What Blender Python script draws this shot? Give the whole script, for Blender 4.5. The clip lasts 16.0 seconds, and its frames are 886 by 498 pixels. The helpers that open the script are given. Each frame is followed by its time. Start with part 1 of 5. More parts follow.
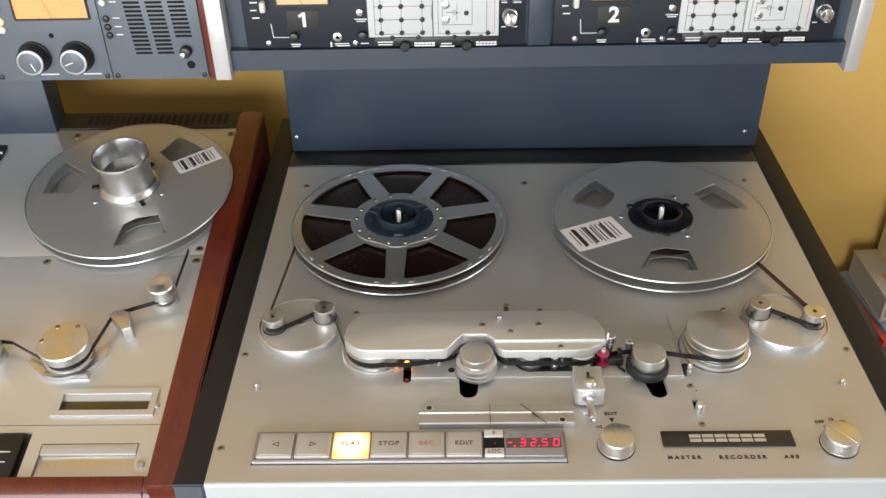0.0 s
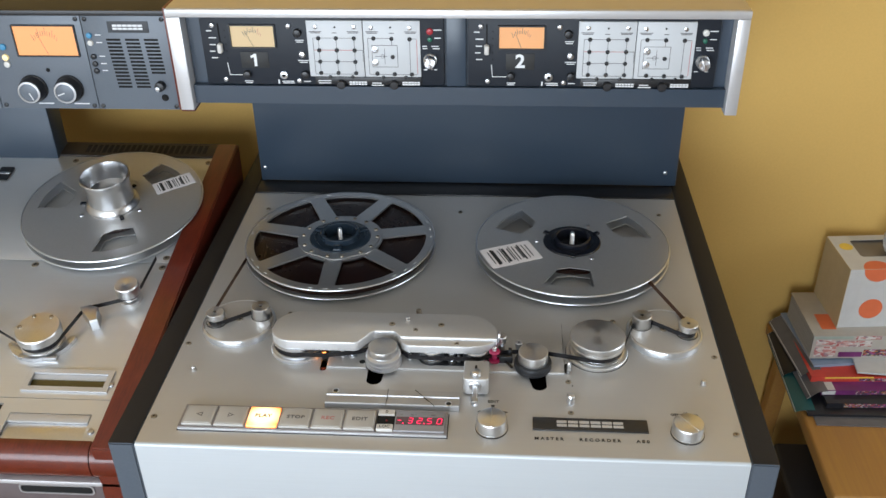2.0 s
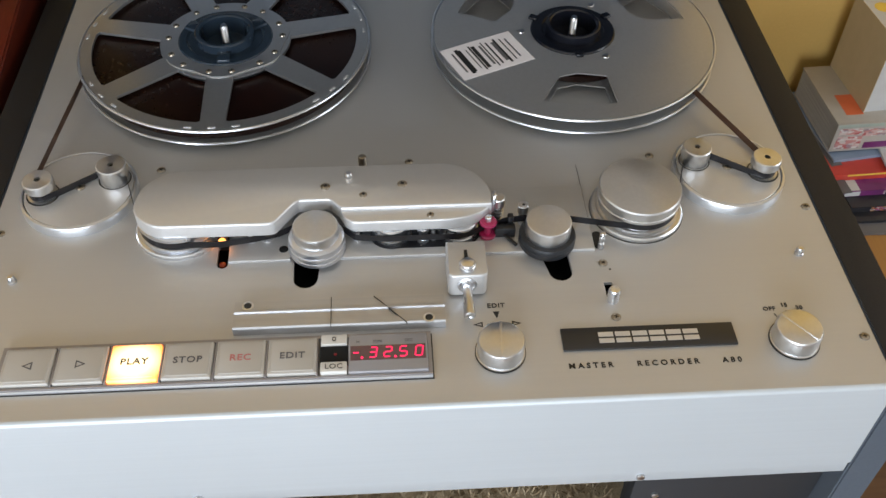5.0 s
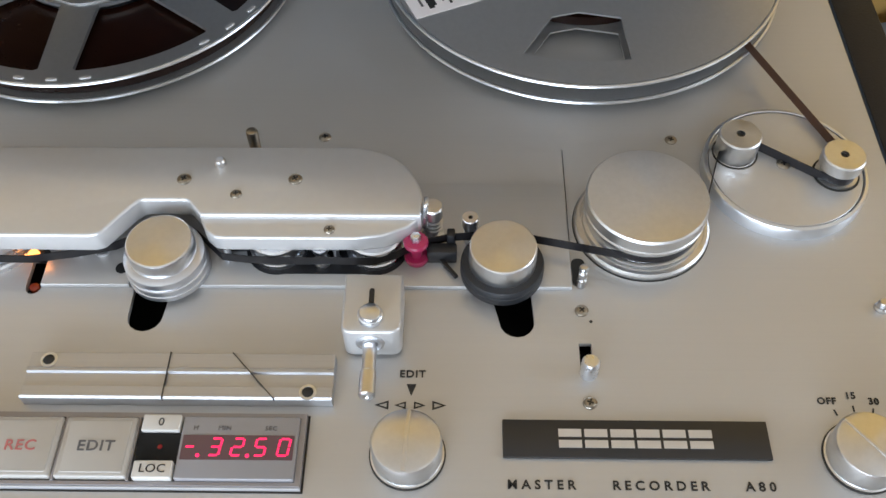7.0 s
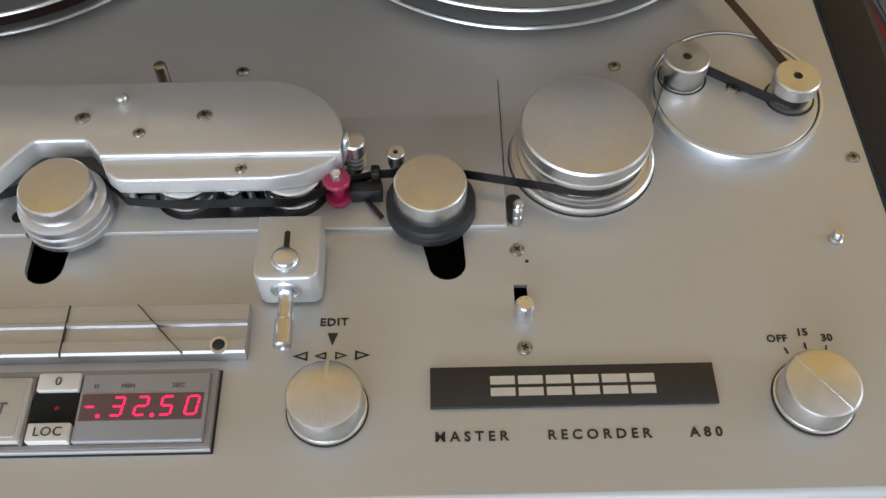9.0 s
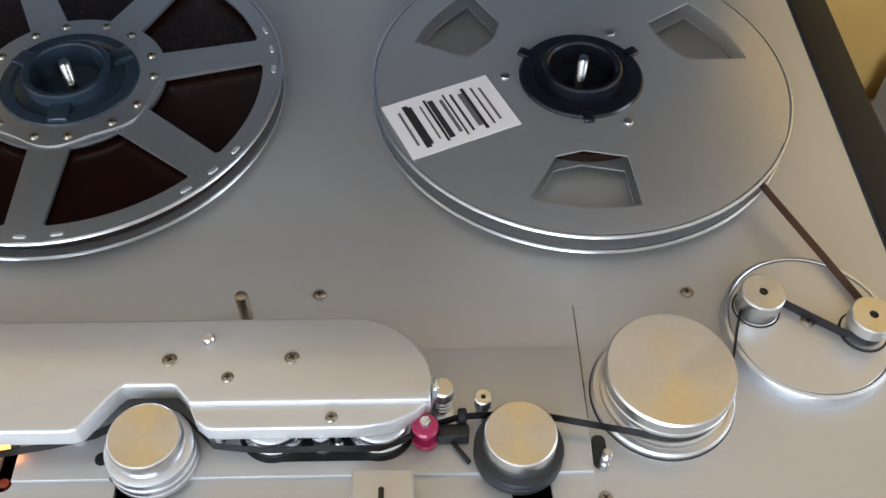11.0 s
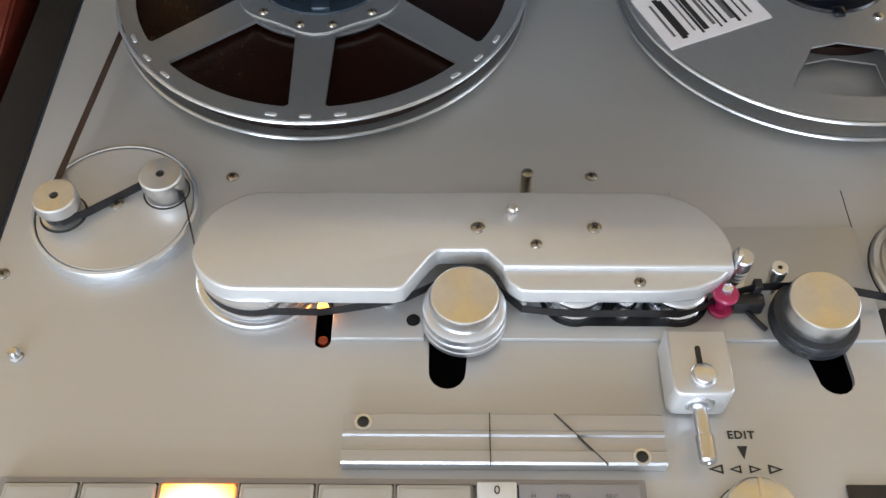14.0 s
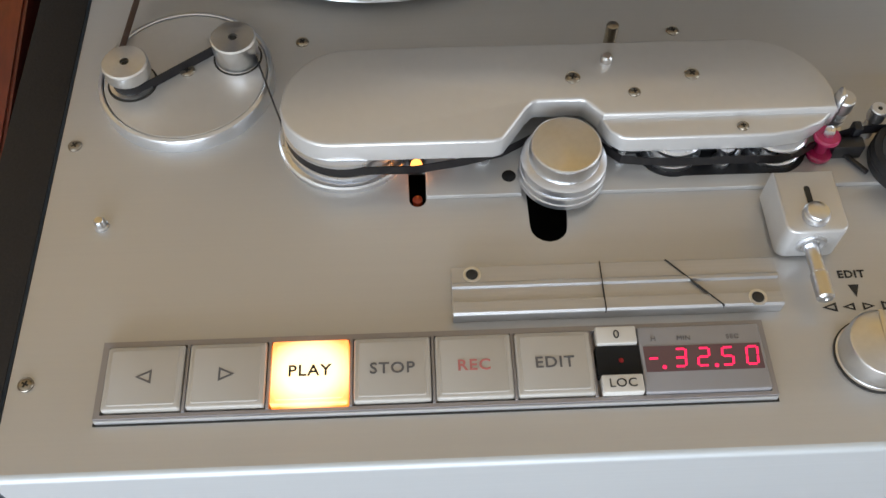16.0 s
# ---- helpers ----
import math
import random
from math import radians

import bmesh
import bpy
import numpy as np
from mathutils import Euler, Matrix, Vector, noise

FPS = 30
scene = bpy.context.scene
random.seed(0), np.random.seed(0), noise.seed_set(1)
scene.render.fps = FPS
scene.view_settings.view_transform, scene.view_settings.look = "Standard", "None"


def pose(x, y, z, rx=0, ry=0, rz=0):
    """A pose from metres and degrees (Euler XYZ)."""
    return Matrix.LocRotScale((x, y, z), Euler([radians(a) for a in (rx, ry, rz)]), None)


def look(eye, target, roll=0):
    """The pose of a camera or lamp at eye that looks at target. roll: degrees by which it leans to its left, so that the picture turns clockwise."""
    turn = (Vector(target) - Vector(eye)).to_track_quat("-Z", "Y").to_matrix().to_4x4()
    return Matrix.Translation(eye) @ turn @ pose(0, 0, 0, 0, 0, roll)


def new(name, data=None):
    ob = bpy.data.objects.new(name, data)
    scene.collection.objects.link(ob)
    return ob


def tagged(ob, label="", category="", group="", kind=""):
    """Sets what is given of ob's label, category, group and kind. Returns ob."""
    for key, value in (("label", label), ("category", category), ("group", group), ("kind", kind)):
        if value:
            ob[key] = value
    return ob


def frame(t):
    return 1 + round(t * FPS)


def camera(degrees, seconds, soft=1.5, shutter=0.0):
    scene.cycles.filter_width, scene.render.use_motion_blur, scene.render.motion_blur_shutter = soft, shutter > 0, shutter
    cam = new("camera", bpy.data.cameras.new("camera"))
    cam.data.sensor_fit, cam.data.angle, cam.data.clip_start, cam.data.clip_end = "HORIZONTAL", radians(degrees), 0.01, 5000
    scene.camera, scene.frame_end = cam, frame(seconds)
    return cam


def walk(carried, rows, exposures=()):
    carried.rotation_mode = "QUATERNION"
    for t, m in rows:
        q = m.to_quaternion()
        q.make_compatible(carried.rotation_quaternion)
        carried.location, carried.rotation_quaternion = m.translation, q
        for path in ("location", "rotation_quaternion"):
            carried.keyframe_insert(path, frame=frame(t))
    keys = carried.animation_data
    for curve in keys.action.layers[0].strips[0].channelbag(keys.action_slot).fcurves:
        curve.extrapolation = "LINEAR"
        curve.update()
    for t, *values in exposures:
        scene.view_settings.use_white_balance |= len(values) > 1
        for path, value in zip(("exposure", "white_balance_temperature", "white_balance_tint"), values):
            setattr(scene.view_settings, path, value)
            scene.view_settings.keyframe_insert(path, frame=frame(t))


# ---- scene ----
cam = camera(50.36, 16.0)
PATH = [
    (0, (-0.0914, -0.9810, 1.4819), (-0.1219, 0.6367, 0.3062), -1.26),
    (0.5, (-0.0079, -0.9990, 1.4935), (-0.0672, 0.6271, 0.3306), -1.24),
    (1, (0.0563, -1.0585, 1.5051), (-0.0314, 0.6067, 0.4009), -0.59),
    (1.5, (0.0697, -1.1053, 1.5158), (-0.0689, 0.5896, 0.4630), -0.82),
    (2, (0.0667, -1.1362, 1.5118), (-0.0616, 0.5554, 0.4525), -1.17),
    (2.5, (0.0638, -1.1357, 1.5059), (-0.0806, 0.5530, 0.4442), -1.89),
    (3, (0.0698, -1.1200, 1.4896), (-0.0922, 0.5443, 0.3923), -2.46),
    (3.3, (0.0698, -1.0973, 1.4738), (-0.0713, 0.5458, 0.3422), -1.71),
    (3.5, (0.0566, -1.0629, 1.4642), (-0.0538, 0.5490, 0.2855), -0.59),
    (4, (0.0129, -0.9613, 1.4227), (0.0239, 0.5638, 0.1289), 1.42),
    (4.5, (-0.0246, -0.8506, 1.3809), (0.0770, 0.5926, 0.0001), 0.95),
    (4.7, (-0.0228, -0.8129, 1.3621), (0.0863, 0.5910, -0.0581), 1.00),
    (6.8, (0.0795, -0.5517, 1.2203), (0.0478, 0.6635, -0.3679), -0.53),
    (7, (0.0820, -0.5509, 1.2117), (0.0442, 0.6404, -0.3943), -1.15),
    (7.5, (0.0888, -0.5506, 1.1900), (0.0410, 0.5882, -0.4534), -2.39),
    (8, (0.1058, -0.5468, 1.1798), (0.0849, 0.5651, -0.4825), -2.26),
    (8.2, (0.1125, -0.5445, 1.1772), (0.1051, 0.5645, -0.4872), -2.07),
    (10.3, (0.0812, -0.4974, 1.1901), (0.0954, 0.6427, -0.4530), 0.57),
    (10.5, (0.0755, -0.4866, 1.2027), (0.1039, 0.6774, -0.4234), 0.47),
    (11, (0.0576, -0.4683, 1.2287), (0.1037, 0.7665, -0.3439), 1.00),
    (11.5, (0.0238, -0.4585, 1.2480), (0.0398, 0.7937, -0.3114), 0.93),
    (12, (-0.0188, -0.4592, 1.2594), (-0.0577, 0.8064, -0.2886), -0.36),
    (12.5, (-0.0507, -0.4717, 1.2511), (-0.1358, 0.7762, -0.3094), -1.81),
    (13, (-0.0652, -0.4931, 1.2383), (-0.1205, 0.7254, -0.3467), -1.02),
    (13.5, (-0.0672, -0.5050, 1.2265), (-0.0968, 0.6718, -0.3903), -0.56),
    (14, (-0.0793, -0.5121, 1.2180), (-0.0983, 0.6477, -0.4113), -0.57),
    (14.5, (-0.0897, -0.5180, 1.1996), (-0.1037, 0.6004, -0.4584), -0.84),
    (15, (-0.0981, -0.5225, 1.1963), (-0.1055, 0.5685, -0.4799), -0.82),
    (15.5, (-0.1150, -0.5281, 1.1919), (-0.1016, 0.5438, -0.4965), -0.22),
    (16, (-0.1444, -0.5381, 1.1854), (-0.0966, 0.5087, -0.5181), 0.33),
]
walk(cam, [(t, look(eye, target, roll)) for t, eye, target, roll in PATH],
     [(0, -0.08, 7350, 12), (0.5, -0.05, 7200, 12), (1.0, -0.14, 6850, 12), (1.5, -0.22, 6600, 10), (2.2, -0.34, 6600, 11), (3.0, -0.31, 6500, 12), (3.5, -0.20, 6750, 12),
      (4.0, -0.13, 6800, 11), (4.7, -0.26, 6750, 12), (7, -0.11, 6300, 12), (8.2, -0.39, 6550, 12), (10.5, -0.2, 6250, 12), (11, 0.09, 6250, 12), (12, 0.46, 6500, 12),
      (12.5, 0.47, 6600, 13), (13, 0.33, 6500, 12), (14, 0.03, 6350, 12), (15.0, -0.20, 6350, 12), (15.5, -0.33, 6500, 12), (16, -0.40, 6700, 12)])

# ---- world and light ----
world = bpy.data.worlds.new("sky")
scene.world = world
world.use_nodes = True
wn = world.node_tree
sky = wn.nodes.new("ShaderNodeTexSky")
sky.sky_type, sky.sun_disc = "NISHITA", False
sky.sun_elevation, sky.sun_rotation = radians(40), radians(170)
wn.nodes["Background"].inputs[1].default_value = 0.1
wn.links.new(sky.outputs[0], wn.nodes["Background"].inputs[0])


def area(name, m, sx, sy, watts, colour):
    data = bpy.data.lights.new(name, "AREA")
    data.shape, data.size, data.size_y, data.energy, data.color = "RECTANGLE", sx, sy, watts, colour
    ob = new(name, data)
    ob.matrix_basis = m
    return ob


# the window behind the camera
area("window_light", look((-0.85, -2.94, 1.22), (-0.85, 0, 1.22)), 2.35, 1.56, 130, (0.75, 0.87, 1.0))
# the smaller window in the side wall
area("side_window_light", look((2.20, -0.55, 1.65), (0, -0.55, 1.65)), 0.85, 1.05, 16, (0.85, 0.93, 1.0))


# ---- materials ----
def mat(name, colour, rough=0.5, metal=0.0, grain=0.0, scale=60.0, stretch=(1, 1, 1), bump=0.0, spec=0.5, second=None, mix_scale=6.0, coat=0.0, rough_var=0.0):
    """Principled material: a base colour that varies at a fine and a coarse scale, with fine relief."""
    m = bpy.data.materials.new(name)
    m.use_nodes = True
    nt = m.node_tree
    p = nt.nodes["Principled BSDF"]
    p.inputs["Roughness"].default_value, p.inputs["Metallic"].default_value = rough, metal
    p.inputs["Specular IOR Level"].default_value = spec
    p.inputs["Coat Weight"].default_value = coat
    p.inputs["Base Color"].default_value = (*colour, 1)
    if not (grain or bump or second or rough_var):
        return m
    tc = nt.nodes.new("ShaderNodeTexCoord")
    mp = nt.nodes.new("ShaderNodeMapping")
    mp.inputs["Scale"].default_value = stretch
    nt.links.new(tc.outputs["Object"], mp.inputs[0])
    fine = nt.nodes.new("ShaderNodeTexNoise")
    fine.inputs["Scale"].default_value, fine.inputs["Detail"].default_value = scale, 5
    nt.links.new(mp.outputs[0], fine.inputs["Vector"])
    coarse = nt.nodes.new("ShaderNodeTexNoise")
    coarse.inputs["Scale"].default_value, coarse.inputs["Detail"].default_value = mix_scale, 3
    nt.links.new(tc.outputs["Object"] if not second else mp.outputs[0], coarse.inputs["Vector"])
    other = second or tuple(c * (1 - grain) for c in colour)
    ramp = nt.nodes.new("ShaderNodeMix")
    ramp.data_type = "RGBA"
    ramp.inputs[6].default_value, ramp.inputs[7].default_value = (*colour, 1), (*other, 1)
    add = nt.nodes.new("ShaderNodeMath")
    add.operation = "MULTIPLY_ADD"
    add.inputs[1].default_value = 0.55
    nt.links.new(fine.outputs["Fac"], add.inputs[0])
    half = nt.nodes.new("ShaderNodeMath")
    half.operation = "MULTIPLY"
    half.inputs[1].default_value = 0.45
    nt.links.new(coarse.outputs["Fac"], half.inputs[0])
    nt.links.new(half.outputs[0], add.inputs[2])
    sharp = nt.nodes.new("ShaderNodeMapRange")
    sharp.inputs["From Min"].default_value, sharp.inputs["From Max"].default_value = 0.32, 0.68
    nt.links.new(add.outputs[0], sharp.inputs["Value"])
    nt.links.new(sharp.outputs[0], ramp.inputs[0])
    nt.links.new(ramp.outputs[2], p.inputs["Base Color"])
    if rough_var:
        rr = nt.nodes.new("ShaderNodeMapRange")
        rr.inputs["To Min"].default_value, rr.inputs["To Max"].default_value = rough - rough_var, rough + rough_var
        nt.links.new(add.outputs[0], rr.inputs["Value"])
        nt.links.new(rr.outputs[0], p.inputs["Roughness"])
    if bump:
        bp = nt.nodes.new("ShaderNodeBump")
        bp.inputs["Strength"].default_value, bp.inputs["Distance"].default_value = bump, 0.001
        nt.links.new(fine.outputs["Fac"], bp.inputs["Height"])
        nt.links.new(bp.outputs[0], p.inputs["Normal"])
    return m


def turned(name, colour, rough, metal, amount):
    """Lathe-turned metal: fine grooves run round the vertical axis of each piece."""
    m = mat(name, colour, rough, metal, 0.08, 320, (1, 1, 1), 0.0, rough_var=0.04)
    nt = m.node_tree
    tan = nt.nodes.new("ShaderNodeTangent")
    tan.direction_type, tan.axis = "RADIAL", "Z"
    p = nt.nodes["Principled BSDF"]
    p.inputs["Anisotropic"].default_value = amount
    nt.links.new(tan.outputs[0], p.inputs["Tangent"])
    return m


def glow(name, colour, power, base=(0.8, 0.7, 0.5)):
    m = mat(name, base, 0.4)
    p = m.node_tree.nodes["Principled BSDF"]
    p.inputs["Emission Color"].default_value = (*colour, 1)
    p.inputs["Emission Strength"].default_value = power
    return m


ALU = mat("brushed_aluminium_plate", (0.54, 0.535, 0.528), 0.39, 0.48, 0.035, 110, (0.04, 6, 6), 0.03, rough_var=0.04)
# Lighter copy of ALU: the tilted deck's extra reflection is put into its colour.
LEFTALU = mat("tilt_brightened_aluminium", (0.68, 0.69, 0.70), 0.32, 0.6, 0.04, 110, (0.04, 6, 6), 0.03, rough_var=0.04)
FRONT = mat("satin_aluminium_front", (0.57, 0.61, 0.635), 0.5, 0.35, 0.05, 90, (0.06, 6, 6), 0.04)
RIMMETAL = mat("bright_rim_aluminium", (0.74, 0.76, 0.79), 0.30, 0.9)
METAL = turned("turned_aluminium", (0.80, 0.82, 0.86), 0.28, 1.0, 0.6)
COVER = mat("satin_cover_aluminium", (0.61, 0.605, 0.60), 0.37, 0.55, 0.04, 200, (1, 1, 1), 0.02)
CAP = turned("satin_turned_cap", (0.74, 0.74, 0.74), 0.33, 1.0, 0.65)
CHROME = mat("bright_steel", (0.64, 0.645, 0.66), 0.28, 1.0)
BRASS = mat("tarnished_screw", (0.42, 0.375, 0.31), 0.36, 1.0, 0.3, 500)
SLOT = mat("screw_recess", (0.02, 0.018, 0.015), 0.7)
REEL = turned("reel_aluminium", (0.58, 0.585, 0.59), 0.30, 0.85, 0.5)
CLEAR_REEL = turned("satin_reel_flange", (0.57, 0.572, 0.575), 0.32, 0.72, 0.35)
TAPE = turned("brown_oxide_tape", (0.012, 0.0034, 0.0018), 0.28, 0.0, 0.78)
TAPE.node_tree.nodes["Principled BSDF"].inputs["Specular IOR Level"].default_value = 0.3
# Tape runs at the reels: the brown sheen is put into the base colour.
TAPE_SHEEN = mat("brown_sheen_tape", (0.075, 0.034, 0.018), 0.42, spec=0.35)
TAPE_DARK = mat("tape_strip", (0.009, 0.008, 0.009), 0.40, spec=0.35)
HUBBLUE = mat("dark_blue_hub_plastic", (0.024, 0.038, 0.056), 0.15, 0.1, 0.2, 80)
HUBBLACK = mat("black_hub_plastic", (0.008, 0.009, 0.014), 0.25, 0.0, 0.2, 80)
GREYBLUE = mat("blue_grey_enamel", (0.031, 0.048, 0.072), 0.34, 0.0, 0.10, 500, (1, 1, 1), 0.05, spec=0.6, mix_scale=5)
CHEEKTOP = mat("black_brown_cheek_top", (0.020, 0.017, 0.0155), 0.58, 0.0, 0.3, 600, (1, 1, 1), 0.2, spec=0.3)
CASE = mat("dark_grey_case_enamel", (0.050, 0.055, 0.062), 0.55, 0.0, 0.15, 500, (1, 1, 1), 0.12, mix_scale=5)
CHEEK = mat("blue_grey_cheek_enamel", (0.088, 0.105, 0.128), 0.55, 0.0, 0.15, 500, (1, 1, 1), 0.12, spec=0.25, mix_scale=5)
LEGGREY = mat("dark_leg_enamel", (0.026, 0.027, 0.030), 0.5, 0.0, 0.15, 500, (1, 1, 1), 0.12, mix_scale=5)
MILLED = mat("milled_aluminium", (0.52, 0.52, 0.53), 0.40, 0.68, 0.10, 140, (0.05, 6, 6), 0.02)
PANELGREY = mat("module_grey_enamel", (0.017, 0.021, 0.029), 0.48, 0.0, 0.12, 400, (1, 1, 1), 0.05, spec=0.3)
LEFTGREY = mat("bridge_grey_enamel", (0.128, 0.148, 0.175), 0.42, 0.1, 0.10, 400, (1, 1, 1), 0.05)
BLACK = mat("black_plastic", (0.012, 0.012, 0.014), 0.38, 0.0, 0.3, 200)
RUBBER = mat("black_rubber", (0.018, 0.019, 0.022), 0.5, 0.0, 0.3, 300, bump=0.1)
HOLE = mat("dark_inside", (0.004, 0.004, 0.004), 0.9)
WHITEBOARD = mat("white_printed_board", (0.56, 0.575, 0.59), 0.45, 0.0, 0.04, 30)
INK = mat("black_print", (0.02, 0.02, 0.02), 0.6)
GREYINK = mat("grey_print", (0.12, 0.115, 0.12), 0.6)
REDINK = mat("red_print", (0.50, 0.17, 0.16), 0.6)
WHITEINK = mat("white_print", (0.72, 0.73, 0.74), 0.5)
SILVER = mat("silver_trim", (0.66, 0.66, 0.67), 0.36, 0.55, 0.05, 90, (0.06, 6, 6))
SILVERTOP = mat("satin_silver_top", (0.62, 0.58, 0.53), 0.42, 0.85, 0.05, 90, (0.06, 6, 6))
KEY = mat("milky_key_plastic", (0.475, 0.45, 0.415), 0.36, 0.0, 0.06, 30, coat=0.2)
KEYLIT = glow("lit_key", (1.0, 0.30, 0.04), 2.3, (0.9, 0.6, 0.3))
kn = KEYLIT.node_tree
kc, km, kg, kr = (kn.nodes.new(n) for n in ("ShaderNodeTexCoord", "ShaderNodeMapping", "ShaderNodeTexGradient", "ShaderNodeValToRGB"))
km.inputs["Scale"].default_value = (41, 43, 20)
kg.gradient_type = "SPHERICAL"
for el, pos, col in ((kr.color_ramp.elements[0], 0.12, (1.0, 0.24, 0.02, 1)), (kr.color_ramp.elements[1], 0.52, (1.0, 0.80, 0.48, 1))):
    el.position, el.color = pos, col
kn.links.new(kc.outputs["Object"], km.inputs[0])
kn.links.new(km.outputs[0], kg.inputs[0])
kn.links.new(kg.outputs["Fac"], kr.inputs[0])
kn.links.new(kr.outputs[0], kn.nodes["Principled BSDF"].inputs["Emission Color"])
KEYTRAY = mat("grey_key_tray", (0.32, 0.30, 0.302), 0.42, 0.3, 0.1, 80)
WHITEKEY = mat("white_key_plastic", (0.64, 0.62, 0.585), 0.35)
LED = glow("red_segment", (1.0, 0.012, 0.10), 2.0, (0.3, 0.02, 0.05))
DISPLAY = mat("grey_display_window", (0.30, 0.292, 0.305), 0.16, 0.0, 0.06, 40)
DISPLAYDARK = mat("dark_red_display_band", (0.13, 0.075, 0.085), 0.2)
METERLIT = glow("lit_meter_orange", (1.0, 0.36, 0.11), 0.85, (0.40, 0.22, 0.10))
METERPALE = glow("lit_meter_cream", (1.0, 0.66, 0.30), 0.22, (0.50, 0.38, 0.22))
METERMID = glow("lit_meter_amber", (1.0, 0.42, 0.15), 0.50, (0.48, 0.26, 0.12))
AMBER = glow("amber_lamp", (1.0, 0.34, 0.06), 4.0)
REDLED = glow("red_lamp", (1.0, 0.04, 0.05), 0.12, (0.30, 0.02, 0.03))
GREENLED = mat("green_lamp_off", (0.02, 0.12, 0.08), 0.2)
BLUELED = glow("blue_lamp", (0.05, 0.4, 0.8), 0.15, (0.04, 0.2, 0.35))
YELLOWLED = glow("yellow_lamp", (1.0, 0.7, 0.05), 0.5)
PINK = mat("magenta_guide_roller", (0.36, 0.015, 0.08), 0.3, coat=0.3)
WOOD = mat("mahogany_lacquer", (0.150, 0.022, 0.008), 0.30, 0.0, 0.4, 14, (30, 0.6, 30), 0.05, second=(0.080, 0.011, 0.005), mix_scale=3, coat=0.3)
PINE = mat("honey_wood", (0.40, 0.20, 0.045), 0.42, 0.0, 0.3, 10, (18, 0.8, 18), 0.06, second=(0.33, 0.155, 0.045), mix_scale=3)
DARKWOOD = mat("dark_wood_vent", (0.022, 0.015, 0.012), 0.5, 0.0, 0.3, 20, (1, 12, 12), 0.05)
WALL = mat("ochre_wall_paint", (0.66, 0.41, 0.115), 0.72, 0.0, 0.07, 240, (1, 1, 1), 0.12, mix_scale=2.5)
CEIL = mat("cream_ceiling_paint", (0.70, 0.665, 0.60), 0.85, 0.0, 0.05, 120, (1, 1, 1), 0.1, mix_scale=2)
FLOOR = mat("brown_wood_floor", (0.20, 0.105, 0.05), 0.4, 0.0, 0.4, 9, (1, 14, 14), 0.05, second=(0.12, 0.06, 0.03), mix_scale=2)
RUG = mat("tan_pile", (0.78, 0.62, 0.41), 0.95, 0.0, 0.5, 260, (1, 1, 1), 0.5, second=(0.46, 0.34, 0.20), mix_scale=22)
LABEL = mat("white_paper_sticker", (0.80, 0.76, 0.77), 0.6, 0.0, 0.04, 60)
PAPERS = {
    "white": mat("white_paper", (0.57, 0.565, 0.55), 0.55, 0.0, 0.10, 60),
    "grey": mat("grey_glossy_cover", (0.14, 0.135, 0.14), 0.35, 0.0, 0.3, 40),
    "blue": mat("pale_blue_cover", (0.27, 0.34, 0.45), 0.4, 0.0, 0.2, 40),
    "red": mat("red_cover", (0.60, 0.06, 0.04), 0.35, 0.0, 0.3, 30),
    "purple": mat("purple_cover", (0.21, 0.035, 0.17), 0.35, 0.0, 0.5, 30),
    "black": mat("black_cover", (0.02, 0.02, 0.024), 0.3, 0.0, 0.3, 30),
    "teal": mat("teal_cover", (0.015, 0.10, 0.11), 0.35, 0.0, 0.3, 30),
    "orange": mat("orange_print", (0.75, 0.17, 0.07), 0.45, 0.0, 0.15, 40),
    "yellow": mat("yellow_print", (0.80, 0.55, 0.08), 0.45, 0.0, 0.1, 40),
    "pink": mat("rose_print", (0.52, 0.25, 0.23), 0.5, 0.0, 0.3, 60),
    "sage": mat("sage_print", (0.36, 0.42, 0.36), 0.5, 0.0, 0.2, 60),
    "cream": mat("cream_cover", (0.43, 0.395, 0.345), 0.5, 0.0, 0.12, 60),
    # Carton side: shade and ochre wall bounce put into the colour.
    "wall_tint": mat("wall_tinted_board", (0.52, 0.40, 0.23), 0.7, 0.0, 0.1, 60),
}

PAGES = mat("page_edges", (0.46, 0.445, 0.41), 0.75, 0.0, 0.5, 30, (0.3, 0.3, 45), 0.1, second=(0.26, 0.25, 0.24), mix_scale=12)


def printed(name, size, colours):
    """Busy cover print: patches of several inks."""
    m = mat(name, colours[0], 0.42, 0.0, 0.0)
    nt = m.node_tree
    tc, mp, vo, sp, rp = (nt.nodes.new(n) for n in ("ShaderNodeTexCoord", "ShaderNodeMapping", "ShaderNodeTexVoronoi", "ShaderNodeSeparateColor", "ShaderNodeValToRGB"))
    mp.inputs["Scale"].default_value = (1.0, 1.7, 2.2)
    vo.inputs["Scale"].default_value = size
    vo.distance = "CHEBYCHEV"
    rp.color_ramp.interpolation = "CONSTANT"
    while len(rp.color_ramp.elements) < len(colours):
        rp.color_ramp.elements.new(0.5)
    for k, c in enumerate(colours):
        rp.color_ramp.elements[k].position = k / len(colours)
        rp.color_ramp.elements[k].color = (*c, 1)
    nt.links.new(tc.outputs["Object"], mp.inputs[0])
    nt.links.new(mp.outputs[0], vo.inputs["Vector"])
    nt.links.new(vo.outputs["Color"], sp.inputs[0])
    nt.links.new(sp.outputs[0], rp.inputs[0])
    nt.links.new(rp.outputs[0], nt.nodes["Principled BSDF"].inputs["Base Color"])
    return m


